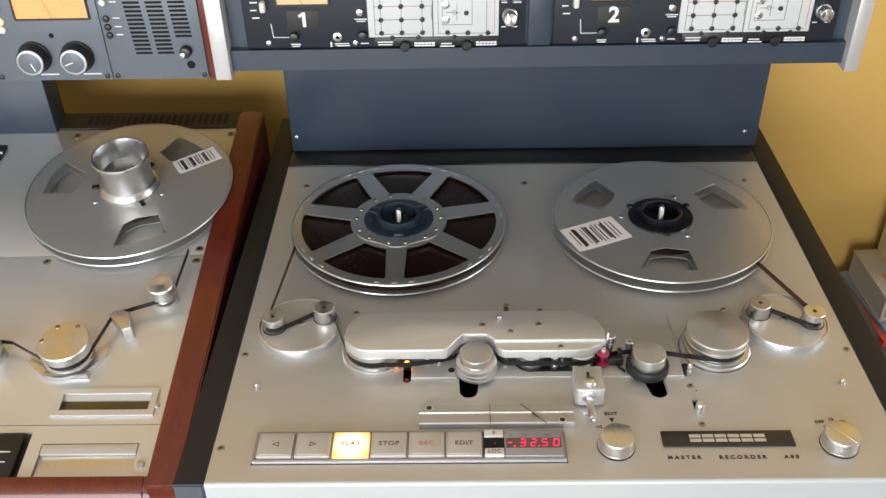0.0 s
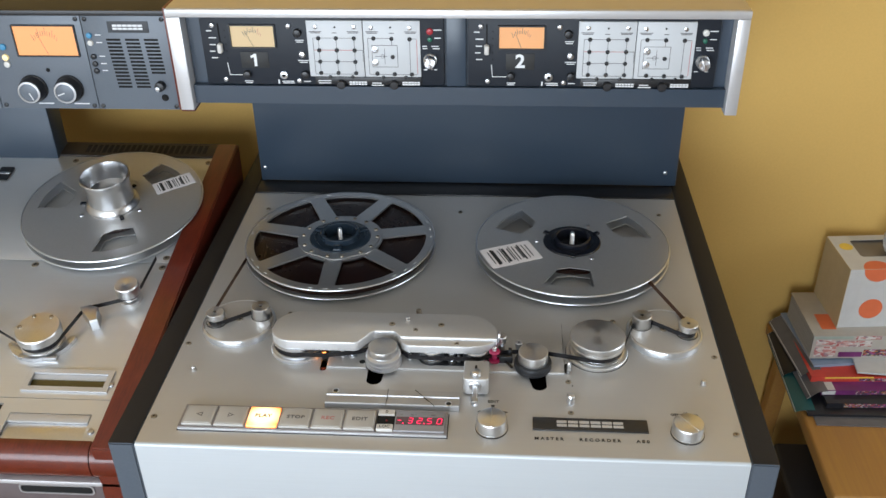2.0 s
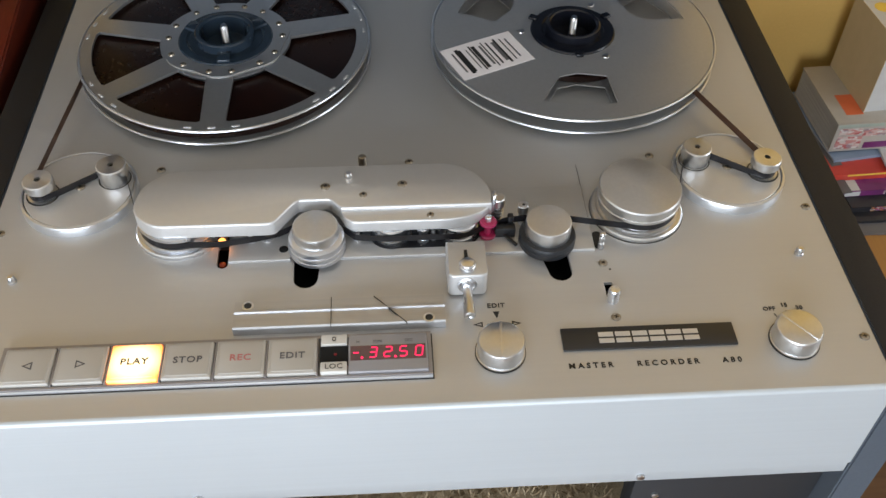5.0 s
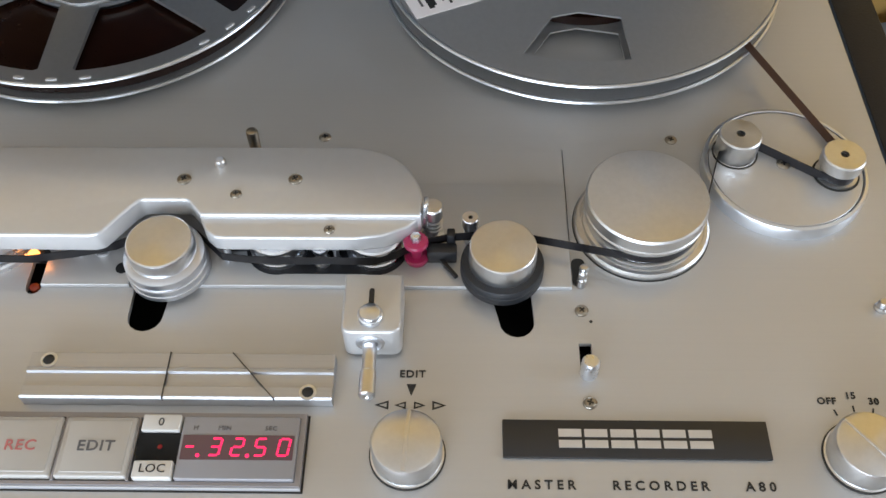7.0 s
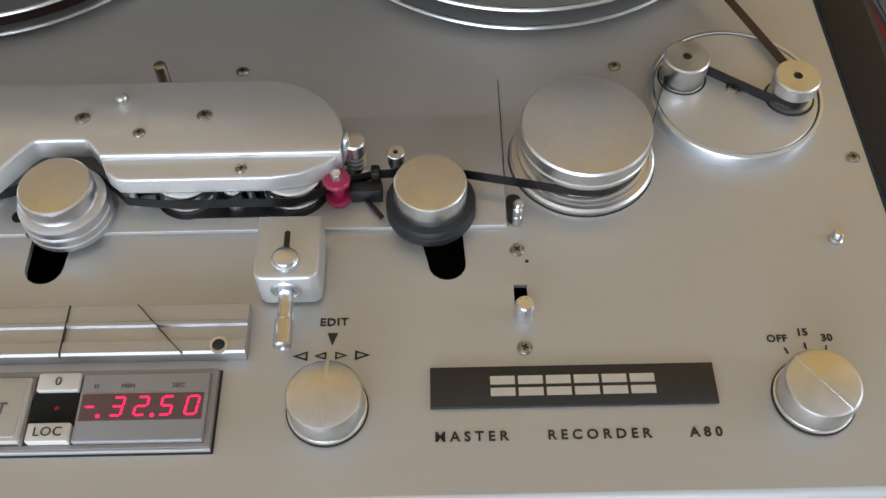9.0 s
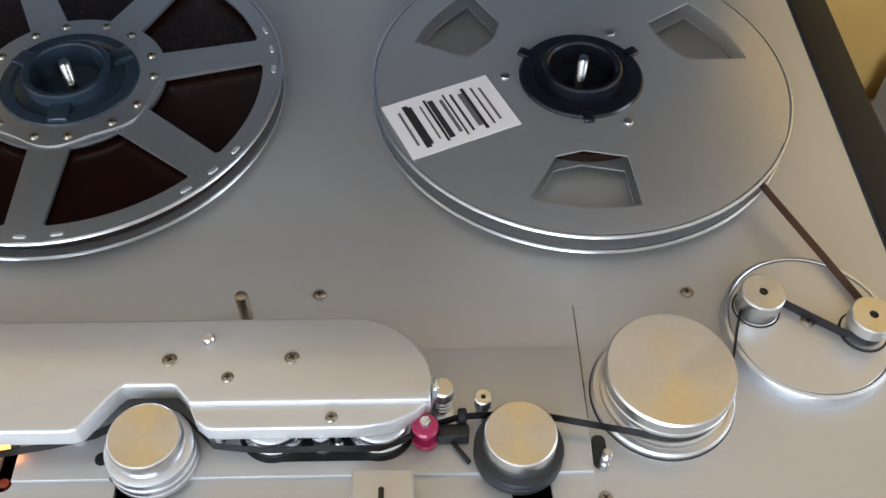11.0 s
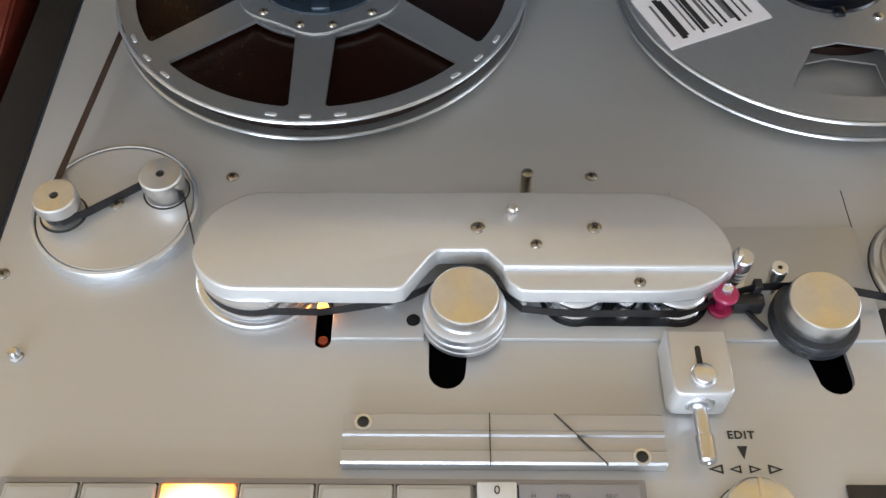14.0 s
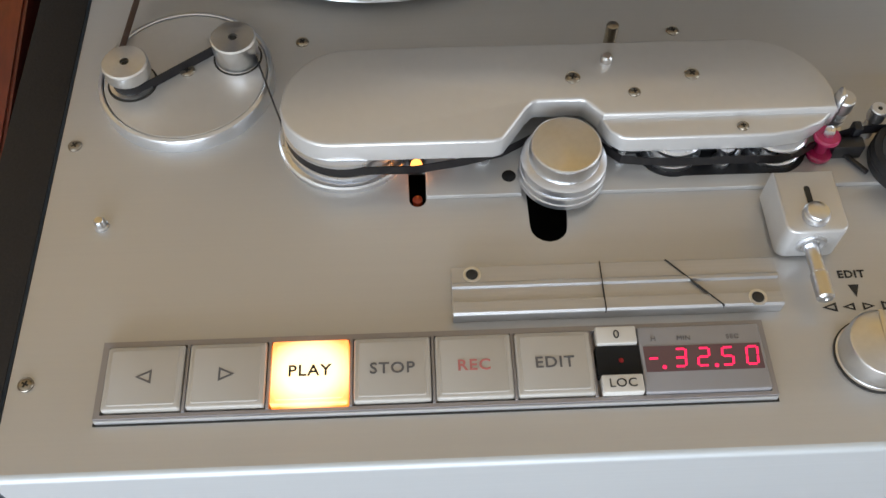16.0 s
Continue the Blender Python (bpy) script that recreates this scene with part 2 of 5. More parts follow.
ROSEPRINT = printed("rose_photo_print", 130, ((0.50, 0.46, 0.42), (0.48, 0.22, 0.20), (0.55, 0.47, 0.43), (0.40, 0.10, 0.10), (0.52, 0.36, 0.33), (0.58, 0.55, 0.52), (0.30, 0.20, 0.22)))
SPINEPRINT = printed("mixed_spine_print", 240, ((0.10, 0.03, 0.08), (0.35, 0.05, 0.05), (0.03, 0.03, 0.035), (0.45, 0.42, 0.40), (0.28, 0.06, 0.22), (0.05, 0.05, 0.055), (0.40, 0.20, 0.06)))


# ---- mesh helpers ----
def box(bm, x0, x1, y0, y1, z0, z1, bev=0.0, seg=2):
    r = bmesh.ops.create_cube(bm, size=1.0, matrix=Matrix.LocRotScale(((x0 + x1) / 2, (y0 + y1) / 2, (z0 + z1) / 2), None, (x1 - x0, y1 - y0, z1 - z0)))
    if bev:
        edges = list({e for v in r["verts"] for e in v.link_edges})
        bmesh.ops.bevel(bm, geom=edges, offset=bev, segments=seg, profile=0.5, affect="EDGES")
    return bm


def lathe(bm, profile, cx=0.0, cy=0.0, seg=40):
    """Turn (radius, height) points round the vertical through cx, cy; a radius of 0 closes the shape."""
    rings = []
    for r, z in profile:
        if r < 1e-6:
            rings.append([bm.verts.new((cx, cy, z))])
        else:
            rings.append([bm.verts.new((cx + r * math.cos(2 * math.pi * k / seg), cy + r * math.sin(2 * math.pi * k / seg), z)) for k in range(seg)])
    for a, b in zip(rings, rings[1:]):
        for k in range(seg):
            j = (k + 1) % seg
            if len(a) == 1 and len(b) == 1:
                continue
            if len(a) == 1:
                bm.faces.new((a[0], b[k], b[j]))
            elif len(b) == 1:
                bm.faces.new((a[k], a[j], b[0]))
            else:
                bm.faces.new((a[k], a[j], b[j], b[k]))
    return bm


def drum(bm, r, z0, z1, cx=0.0, cy=0.0, bev=0.0008, seg=40):
    return lathe(bm, [(0, z0), (r, z0), (r, z1 - bev), (r - bev * 0.35, z1 - bev * 0.35), (r - bev, z1), (0, z1)], cx, cy, seg)


def plate(bm, outer, holes, z0, z1):
    """A flat plate between two heights with holes right through it."""
    edges = []
    for loop in [outer, *holes]:
        vs = [bm.verts.new((x, y, z1)) for x, y in loop]
        edges += [bm.edges.new((vs[k], vs[(k + 1) % len(vs)])) for k in range(len(vs))]
    faces = [f for f in bmesh.ops.triangle_fill(bm, use_beauty=True, use_dissolve=False, edges=edges)["geom"] if isinstance(f, bmesh.types.BMFace)]
    low = bmesh.ops.extrude_face_region(bm, geom=faces, use_keep_orig=True)["geom"]
    bmesh.ops.translate(bm, vec=(0, 0, z0 - z1), verts=[v for v in low if isinstance(v, bmesh.types.BMVert)])
    bmesh.ops.recalc_face_normals(bm, faces=bm.faces[:])
    return bm


def prism(bm, pts, z0, z1, bev=0.0):
    """A solid of outline pts between two heights, its upper rim rounded by bev."""
    cx, cy = sum(p[0] for p in pts) / len(pts), sum(p[1] for p in pts) / len(pts)
    low = [bm.verts.new((x, y, z0)) for x, y in pts]
    rings = [low]
    n = len(pts)
    if bev:
        offs = []
        area2 = sum(pts[k][0] * pts[(k + 1) % n][1] - pts[(k + 1) % n][0] * pts[k][1] for k in range(n))
        side = 1 if area2 > 0 else -1
        for k in range(n):
            a, b, c = Vector(pts[k - 1]), Vector(pts[k]), Vector(pts[(k + 1) % n])
            d1, d2 = (b - a).normalized(), (c - b).normalized()
            nn = Vector((-d1.y - d2.y, d1.x + d2.x)) * side
            nn = nn.normalized() / max(0.5, math.cos((d1.angle(d2)) / 2)) if nn.length > 1e-6 else Vector((0, 0))
            offs.append(nn)
        for q in (0, 30, 60, 90):
            o, h = bev * (1 - math.cos(radians(q))), z1 - bev + bev * math.sin(radians(q))
            rings.append([bm.verts.new((pts[k][0] + offs[k].x * o, pts[k][1] + offs[k].y * o, h)) for k in range(n)])
    else:
        rings.append([bm.verts.new((x, y, z1)) for x, y in pts])
    for a, b in zip(rings, rings[1:]):
        for k in range(n):
            bm.faces.new((a[k], a[(k + 1) % n], b[(k + 1) % n], b[k]))
    bm.faces.new(rings[-1])
    bm.faces.new(list(reversed(low)))
    bmesh.ops.recalc_face_normals(bm, faces=bm.faces[:])
    return bm


def along_x(bm, pts, x0, x1):
    """An outline of (y, z) points drawn out from x0 to x1."""
    a, b = [bm.verts.new((x0, y, z)) for y, z in pts], [bm.verts.new((x1, y, z)) for y, z in pts]
    n = len(pts)
    for k in range(n):
        bm.faces.new((a[k], a[(k + 1) % n], b[(k + 1) % n], b[k]))
    bm.faces.new(a)
    bm.faces.new(list(reversed(b)))
    bmesh.ops.recalc_face_normals(bm, faces=bm.faces[:])
    return bm


def arc(cx, cy, r, a0, a1, n=10):
    return [(cx + r * math.cos(radians(a0 + (a1 - a0) * k / n)), cy + r * math.sin(radians(a0 + (a1 - a0) * k / n))) for k in range(n + 1)]


def round_rect(x0, x1, y0, y1, r, n=5):
    return arc(x1 - r, y1 - r, r, 0, 90, n) + arc(x0 + r, y1 - r, r, 90, 180, n) + arc(x0 + r, y0 + r, r, 180, 270, n) + arc(x1 - r, y0 + r, r, 270, 360, n)


def mesh_of(name, bm, material):
    me = bpy.data.meshes.new(name)
    bm.to_mesh(me)
    bm.free()
    me.materials.append(material)
    me.polygons.foreach_set("use_smooth", [True] * len(me.polygons))
    me.set_sharp_from_angle(angle=radians(32))
    return me


def part(name, bm, material, parent, label="", m=None):
    """One mesh under a thing or under a part of it. bm: a bmesh, or a mesh to share."""
    ob = new(name, bm if isinstance(bm, bpy.types.Mesh) else mesh_of(name, bm, material))
    ob.parent = parent
    if m is not None:
        ob.matrix_basis = m
    return tagged(ob, label)


def thing(name, label, category, m=None, group="", kind=""):
    ob = new(name)
    ob.empty_display_size = 0.05
    if m is not None:
        ob.matrix_basis = m
    return tagged(ob, label, category, group, kind)


def setting(name, bm, material, label):
    return tagged(new(name, mesh_of(name, bm, material)), label, "structure", "", "structure")


def words(name, body, size, m, material, parent, align="CENTER", wide=1.0, label="", thick=0.00012, bold=0.0):
    cu = bpy.data.curves.new(name, "FONT")
    cu.body, cu.size, cu.align_x, cu.align_y, cu.extrude, cu.offset = body, size, align, "CENTER", thick, bold
    cu.space_character = wide
    cu.resolution_u = 3
    tmp = new(name, cu)
    me = bpy.data.meshes.new_from_object(tmp.evaluated_get(bpy.context.evaluated_depsgraph_get()))
    bpy.data.objects.remove(tmp)
    me.materials.clear()
    me.materials.append(material)
    return part(name, me, material, parent, label, m)


B = bmesh.new
UP = Matrix.Rotation(radians(90), 4, "X")  # turns flat work so that it faces the viewer (towards -y)


def at(x, y, z, rz=0):
    return pose(x, y, z, 0, 0, rz)


# ---- the room ----
setting("floor", box(B(), -2.4, 2.4, -3.2, 0.62, -0.1, 0.0), FLOOR, "brown wooden floor under the machines")
setting("ceiling", box(B(), -2.4, 2.4, -3.2, 0.62, 2.5, 2.6), CEIL, "cream painted ceiling of the room")
setting("wall_north", box(B(), -2.4, 2.4, 0.42, 0.6, 0.0, 2.5), WALL, "ochre yellow painted wall behind the machines")
wall = B()
for y0, y1, z0, z1 in ((-3.0, -1.0, 0, 2.5), (-0.10, 0.42, 0, 2.5), (-1.0, -0.10, 0, 1.1), (-1.0, -0.10, 2.2, 2.5)):
    box(wall, 2.25, 2.4, y0, y1, z0, z1)
setting("wall_east", wall, CEIL, "cream painted side wall with a small window")
setting("wall_west", box(B(), -2.4, -2.25, -3.0, 0.42, 0.0, 2.5), CEIL, "cream painted side wall")
wall = B()
for x0, x1, z0, z1 in ((-2.25, -2.05, 0, 2.5), (0.35, 2.25, 0, 2.5), (-2.05, 0.35, 0, 0.42), (-2.05, 0.35, 2.02, 2.5)):
    box(wall, x0, x1, -3.2, -3.0, z0, z1)
setting("wall_south", wall, CEIL, "cream wall with a window opening")
win = thing("window_1", "white framed window with a single mullion", "window", kind="structure")
part("window_frame", plate(B(), [(-0.699, 1.001), (1.699, 1.001), (1.699, 2.299), (-0.699, 2.299)], [[(-0.63, 1.07), (0.47, 1.07), (0.47, 2.23), (-0.63, 2.23)], [(0.53, 1.07), (1.63, 1.07), (1.63, 2.23), (0.53, 2.23)]], -0.03, 0.03), WHITEKEY, win, m=Matrix.Translation((-1.35, -3.1, -0.813)) @ UP @ Matrix.Diagonal((1, 1.232, 1, 1)))

# ---- the main tape recorder; heights on the deck count from its plate ----
DECK = 0.80
rec = thing("tape_recorder", "silver studio tape recorder with dark grey cheeks on a trolley", "tape recorder")
DK = Matrix.Translation((0, 0, DECK))


def dk(name, bm, material, parent=None, label=""):
    """A part whose mesh is made in deck coordinates."""
    return part(name, bm, material, parent or rec, label, DK if parent is None else None)


def slot_hole(x, x1, w, w1, y0, y1):
    """A slot that leans from (x, y0) at its rounded front end to (x1, y1) at its back."""
    return [(x1 + w1, y1), (x1 - w1, y1)] + arc(x, y0 + w, w, 180, 360, 8)


SLOT1 = slot_hole(-0.0815, -0.0805, 0.0092, 0.0105, -0.2992, -0.262)
SLOT2 = slot_hole(0.1110, 0.1065, 0.0090, 0.0118, -0.3012, -0.262)
LAMP_SLOT = slot_hole(-0.1450, -0.1450, 0.0042, 0.0044, -0.2765, -0.2545)
PEG_SLOT = slot_hole(0.1450, 0.1450, 0.0032, 0.0032, -0.3215, -0.3045)
TRAY = [(-0.2850, -0.3830), (0.0075, -0.3830), (0.0075, -0.3490), (-0.2850, -0.3490)]
dk("deck_plate", plate(B(), [(-0.3275, -0.405), (0.3275, -0.405), (0.3275, 0.157), (-0.3275, 0.157)], [SLOT1, SLOT2, LAMP_SLOT, PEG_SLOT, TRAY], -0.003, 0.0), ALU, label="brushed aluminium deck plate")
nose = [(-0.405, 0.0)] + [(-0.405 - 0.0035 * math.sin(radians(a)), -0.0035 + 0.0035 * math.cos(radians(a))) for a in (15, 30, 45, 60, 75, 90)]
dk("front_panel", along_x(B(), nose + [(-0.4090, -0.100), (-0.4086, -0.1004), (-0.4074, -0.1008), (-0.4074, -0.1150), (-0.4062, -0.1175), (-0.4020, -0.1190), (-0.398, -0.1190), (-0.398, -0.0032), (-0.405, -0.0032)], -0.3275, 0.3275), FRONT, label="pale satin aluminium front panel")
dk("inner_floor", box(B(), -0.3265, 0.3265, -0.396, 0.156, -0.06, -0.035), HOLE)
bump_screw = mesh_of("screw", drum(B(), 0.0032, 0, 0.0022, seg=14), CHROME)
for x in (-0.167, 0.167):
    part("screw", bump_screw, CHROME, rec, m=Matrix.Translation((x, -0.4074, DECK - 0.1085)) @ UP)

for s in (-1, 1):
    cheek = along_x(B(), [(-0.4095, 0.0005), (-0.4095, -0.79), (0.30, -0.79), (0.30, 0.0005)], min(s * 0.3285, s * 0.3565), max(s * 0.3285, s * 0.3565))
    bmesh.ops.bevel(cheek, geom=cheek.edges[:], offset=0.0015, segments=2, affect="EDGES")
    ck = dk("side_cheek", cheek, CHEEK, label="blue-grey side cheek")
    # The cheek's top is a darker brown-black than its blue-grey faces.
    part("top_trim", box(B(), *sorted((s * 0.3290, s * 0.3560)), -0.4085, 0.2995, 0.0006, 0.0014, 0.0003), CHEEKTOP, ck, "black-brown strip along the top edge")
    dk("leg_panel", box(B(), *sorted((s * 0.172, s * 0.3275)), -0.392, -0.372, -0.79, -0.120, 0.002), LEGGREY)
    for z in (-0.168,):
        part("screw", bump_screw, CHROME, rec, m=Matrix.Translation((s * 0.192, -0.392, DECK + z)) @ UP)
# The gap behind the deck is filled in black to stand for its shade.
dk("back_strip", box(B(), -0.3275, 0.3275, 0.1575, 0.196, -0.03, 0.002, 0.001), BLACK, label="black strip standing for the dark gap behind the deck")
dk("rear_case", box(B(), -0.3275, 0.3275, 0.199, 0.298, -0.35, -0.012, 0.002), CASE)

# screws on the deck: a countersunk ring, a tarnished head and a cross recess
screw_head = B()
lathe(screw_head, [(0.0050, 0.0001), (0.0050, 0.0007), (0.0045, 0.0011), (0.0040, 0.0008), (0.0034, 0.0012), (0.0020, 0.0013), (0, 0.0013)], seg=18)
plain = len(screw_head.faces)
box(screw_head, -0.0023, 0.0023, -0.00065, 0.00065, 0.0008, 0.0014)
box(screw_head, -0.00065, 0.00065, -0.0023, 0.0023, 0.0008, 0.0014)
screw_head.faces.ensure_lookup_table()
for f in screw_head.faces[plain:]:
    f.material_index = 1
screw_me = mesh_of("screw", screw_head, BRASS)
screw_me.materials.append(SLOT)
for k, (x, y) in enumerate(((0.0003, 0.1065), (0.298, 0.1075), (-0.296, 0.1065), (0.3205, -0.232), (-0.320, -0.232), (-0.320, -0.3645), (0.3205, -0.3645), (-0.206, -0.164), (0.206, -0.1645), (0.0006, -0.163), (0.1447, -0.285), (0.145, -0.338))):
    part("screw", screw_me, BRASS, rec, m=at(x, y, DECK, k * 31) @ Matrix.Diagonal((0.72, 0.72, 1, 1)))
pin_me = mesh_of("guide_pin", lathe(B(), [(0.0036, 0), (0.0036, 0.001), (0.0028, 0.0016), (0.0028, 0.0045), (0.0020, 0.0058), (0, 0.006)], seg=16), CHROME)
for x, y in ((-0.299, -0.282), (0.299, -0.282)):
    part("guide_pin", pin_me, CHROME, rec, m=at(x, y, DECK))
dk("rest_peg", drum(B(), 0.0034, 0, 0.0210, -0.038, -0.1775, 0.0008, 16), BRASS)
dk("filler_plate", prism(B(), round_rect(0.0440, 0.1405, -0.2005, -0.1725, 0.001, 2), 0.0001, 0.0006), ALU)
dk("seam", box(B(), 0.1410, 0.1413, -0.242, -0.173, 0.0, 0.0004), SLOT)
dk("vent_speck", drum(B(), 0.0009, 0, 0.0003, 0.1490, -0.2915, 0.0001, 8), SLOT)

# tension roller discs, mirrored left and right
for s in (-1, 1):
    cx, cy = s * 0.2655, -0.1925
    disc = dk("roller_disc", lathe(B(), [(0.0427, 0.0), (0.0427, 0.0082), (0.0422, 0.0086), (0, 0.0086)], cx, cy, 96), COVER, label="round tension roller disc")
    part("disc_rim", lathe(B(), [(0.0432, 0.0), (0.0460, 0.0), (0.0460, 0.0072), (0.0454, 0.0084), (0.0438, 0.0090), (0.0432, 0.0086), (0.0432, 0.0)], cx, cy, 96), RIMMETAL, disc, "bright rim")
    for rx, ry, top in ((s * 0.2925, -0.1980, 0.0252), (s * 0.2387, -0.1818, 0.0242)):
        part("tape_roller", lathe(B(), [(0.0122, 0.0084), (0.0122, 0.0087), (0.0116, 0.0091), (0.0116, 0.0150), (0.0119, 0.0156), (0.0119, top - 0.0008), (0.0111, top), (0.0024, top), (0.0022, top - 0.002), (0, top - 0.002)] if abs(rx) < 0.26 else [(0.0100, 0.0080), (0.0100, 0.0086), (0.0118, 0.0090), (0.0118, 0.0099), (0.0092, 0.0104), (0.0092, 0.0168), (0.0118, 0.0174), (0.0118, top - 0.0008), (0.0110, top), (0.0024, top), (0.0022, top - 0.002), (0, top - 0.002)], rx, ry, 32), CAP, disc)
        part("roller_seat", drum(B(), 0.0131, 0.0086, 0.00885, rx, ry, 0.0001, 28), SLOT, disc)
        part("roller_hole", drum(B(), 0.0020, top - 0.002, top - 0.0012, rx, ry, 0.0001, 10), SLOT, disc)
    part("screw", screw_me, BRASS, disc, m=at(s * 0.2647, -0.1908, 0.0086) @ Matrix.Diagonal((0.8, 0.8, 1, 1)))

# drums: the one under the head cover and the tall one beside the pinch roller
dk("tape_drum", lathe(B(), [(0.0352, 0), (0.0352, 0.003), (0.0342, 0.004), (0.0328, 0.0042), (0.0328, 0.0034), (0.0318, 0.0036), (0.0318, 0.0076), (0.0305, 0.0082), (0.0305, 0.0150), (0.0318, 0.0156), (0.0318, 0.0178), (0.031, 0.0182), (0, 0.0182)], -0.1800, -0.2320, 56), METAL)
dk("tape_drum", lathe(B(), [(0.0370, 0), (0.0370, 0.003), (0.0358, 0.0042), (0.0340, 0.0044), (0.0338, 0.0034), (0.0326, 0.0036), (0.0326, 0.0070), (0.0308, 0.0076), (0.0308, 0.0148), (0.0326, 0.0154), (0.0326, 0.0172), (0.0318, 0.0178), (0.0318, 0.0186), (0.0326, 0.0192), (0.0326, 0.0258), (0.0317, 0.0270), (0, 0.0272)], 0.1810, -0.2290, 64), CAP, label="tall turned aluminium drum")
dk("drum_rim", lathe(B(), [(0.0376, 0), (0.0376, 0.0003), (0.0369, 0.0005)], 0.1810, -0.2290, 56), SLOT)

# head block base plate, heads and the cover above them
dk("base_plate", prism(B(), [(-0.1405, -0.2722), (-0.0935, -0.2722), (-0.0925, -0.2600), (-0.0690, -0.2600), (-0.0680, -0.2722), (0.0925, -0.2722), (0.0930, -0.2600), (0.1195, -0.2600), (0.1205, -0.2722), (0.1405, -0.2722), (0.1405, -0.2010), (-0.1405, -0.2010)], 0.0002, 0.0029, 0.0006), ALU)
dk("head_shield", prism(B(), round_rect(-0.045, 0.050, -0.2500, -0.215, 0.003), 0.0022, 0.0172), BLACK)
dk("head_tray", prism(B(), arc(-0.016, -0.2475, 0.0178, 190, 285, 8) + arc(0.036, -0.2475, 0.0178, 255, 350, 8) + [(0.055, -0.235), (-0.037, -0.235)], 0.0022, 0.0034), BLACK)
for hx, hw in ((-0.016, 0.0158), (0.036, 0.0158)):
    dk("tape_head", lathe(B(), [(hw, 0.0031), (hw, 0.0058), (hw - 0.0008, 0.0064), (hw - 0.0014, 0.0066), (hw - 0.0014, 0.0136), (hw - 0.001, 0.0140), (hw, 0.0146), (hw, 0.0164), (hw - 0.001, 0.0172), (0, 0.0172)], hx, -0.2465, 40), METAL)
for gx, gy, gr in ((0.0082, -0.2568, 0.0046), (0.0160, -0.2560, 0.0024), (-0.0425, -0.2545, 0.0028), (-0.112, -0.2500, 0.0045), (-0.124, -0.2510, 0.0035)):
    dk("tape_guide", lathe(B(), [(gr, 0.0023), (gr, 0.0052), (gr * 0.7, 0.0056), (gr * 0.7, 0.0140), (gr, 0.0146), (gr, 0.0170), (0, 0.0172)], gx, gy, 16), METAL)
cover_edge = ([(-0.1080, -0.2612)] + arc(-0.1060, -0.2560, 0.0045, 280, 320, 3) + [(-0.0905, -0.2415)] + arc(-0.0845, -0.2420, 0.0048, 150, 90, 4) + [(-0.0735, -0.2372)]
              + arc(-0.0640, -0.2420, 0.0048, 90, 35, 4) + [(-0.0535, -0.2472), (0.0612, -0.2472), (0.0620, -0.2380)] + arc(0.0220, -0.2395, 0.0402, 6, 90, 12) + arc(-0.1765, -0.2330, 0.0337, 90, 180, 12) + arc(-0.1840, -0.2340, 0.0270, 185, 268, 10))
cover = dk("head_cover", prism(B(), cover_edge, 0.0187, 0.0312, 0.0017), COVER, label="satin aluminium head cover with a notch")
ledge = [(-0.0550, -0.2450), (-0.0505, -0.2545), (-0.0450, -0.2588), (-0.0400, -0.2594), (0.0280, -0.2594), (0.0420, -0.2575), (0.0540, -0.2520), (0.0615, -0.2452), (0.0612, -0.2430), (-0.0550, -0.2430)]
part("ledge", prism(B(), ledge, 0.0174, 0.0275, 0.0014), COVER, cover)
for x, y in ((-0.066, -0.2232), (-0.0064, -0.2230), (-0.0367, -0.2336)):
    part("screw", screw_me, BRASS, cover, m=at(x, y, 0.0311, 40 + x * 900) @ Matrix.Diagonal((0.60, 0.60, 1, 1) if y < -0.23 else (0.76, 0.76, 1, 1)))
part("screw", screw_me, BRASS, cover, m=at(0.0140, -0.2540, 0.0274) @ Matrix.Diagonal((0.58, 0.58, 1, 1)))
part("stud", lathe(B(), [(0.0030, 0.0309), (0.0030, 0.0342), (0.0022, 0.0352), (0, 0.0353)], -0.0480, -0.2125, 16), CHROME, cover)
ear = B()
box(ear, 0.0612, 0.0642, -0.2462, -0.2398, 0.0180, 0.0360, 0.0013, 3)
for v in ear.verts:
    v.co.y += 3.0 * max(0.0, v.co.z - 0.0275) ** 1.5
    v.co.x += 3.0 * max(0.0, v.co.z - 0.0295) ** 1.5
part("side_ear", ear, METAL, cover, "bent silver tongue at the cover's end")

# amber tape sensor lamp in its slot
lamp = dk("sensor_lamp", box(B(), -0.1489, -0.1411, -0.2545, -0.2495, -0.004, 0.0150, 0.0006), SLOT, label="amber tape sensor lamp")
part("bulb", lathe(B(), [(0.0026, 0.0075), (0.0031, 0.0095), (0.0026, 0.0115), (0, 0.0122)], -0.1450, -0.2580, 14), AMBER, lamp)
part("lower_bulb", drum(B(), 0.0026, -0.004, -0.0005, -0.1450, -0.2715, 0.0004, 12), mat("dim_red_lens", (0.22, 0.03, 0.01), 0.25), lamp)

# timing idler: a turned cap above a clear grey wheel
idler = dk("timing_roller", lathe(B(), [(0.0206, 0.0030), (0.0216, 0.0038), (0.0216, 0.0066), (0.0210, 0.0070), (0.0210, 0.0076), (0.0216, 0.0080), (0.0215, 0.0114), (0.0209, 0.0118), (0.0209, 0.0126), (0.0212, 0.0136), (0.0210, 0.0172), (0.0192, 0.0186), (0.0174, 0.0190)], -0.0730, -0.2620, 48), turned("smoked_grey_wheel", (0.66, 0.67, 0.70), 0.36, 0.9, 0.5), label="timing roller with a satin cap")
part("cap", lathe(B(), [(0.0175, 0.0170), (0.0175, 0.0262), (0.0170, 0.0278), (0.0163, 0.0283), (0, 0.0284)], -0.0730, -0.2620, 48), CAP, idler)
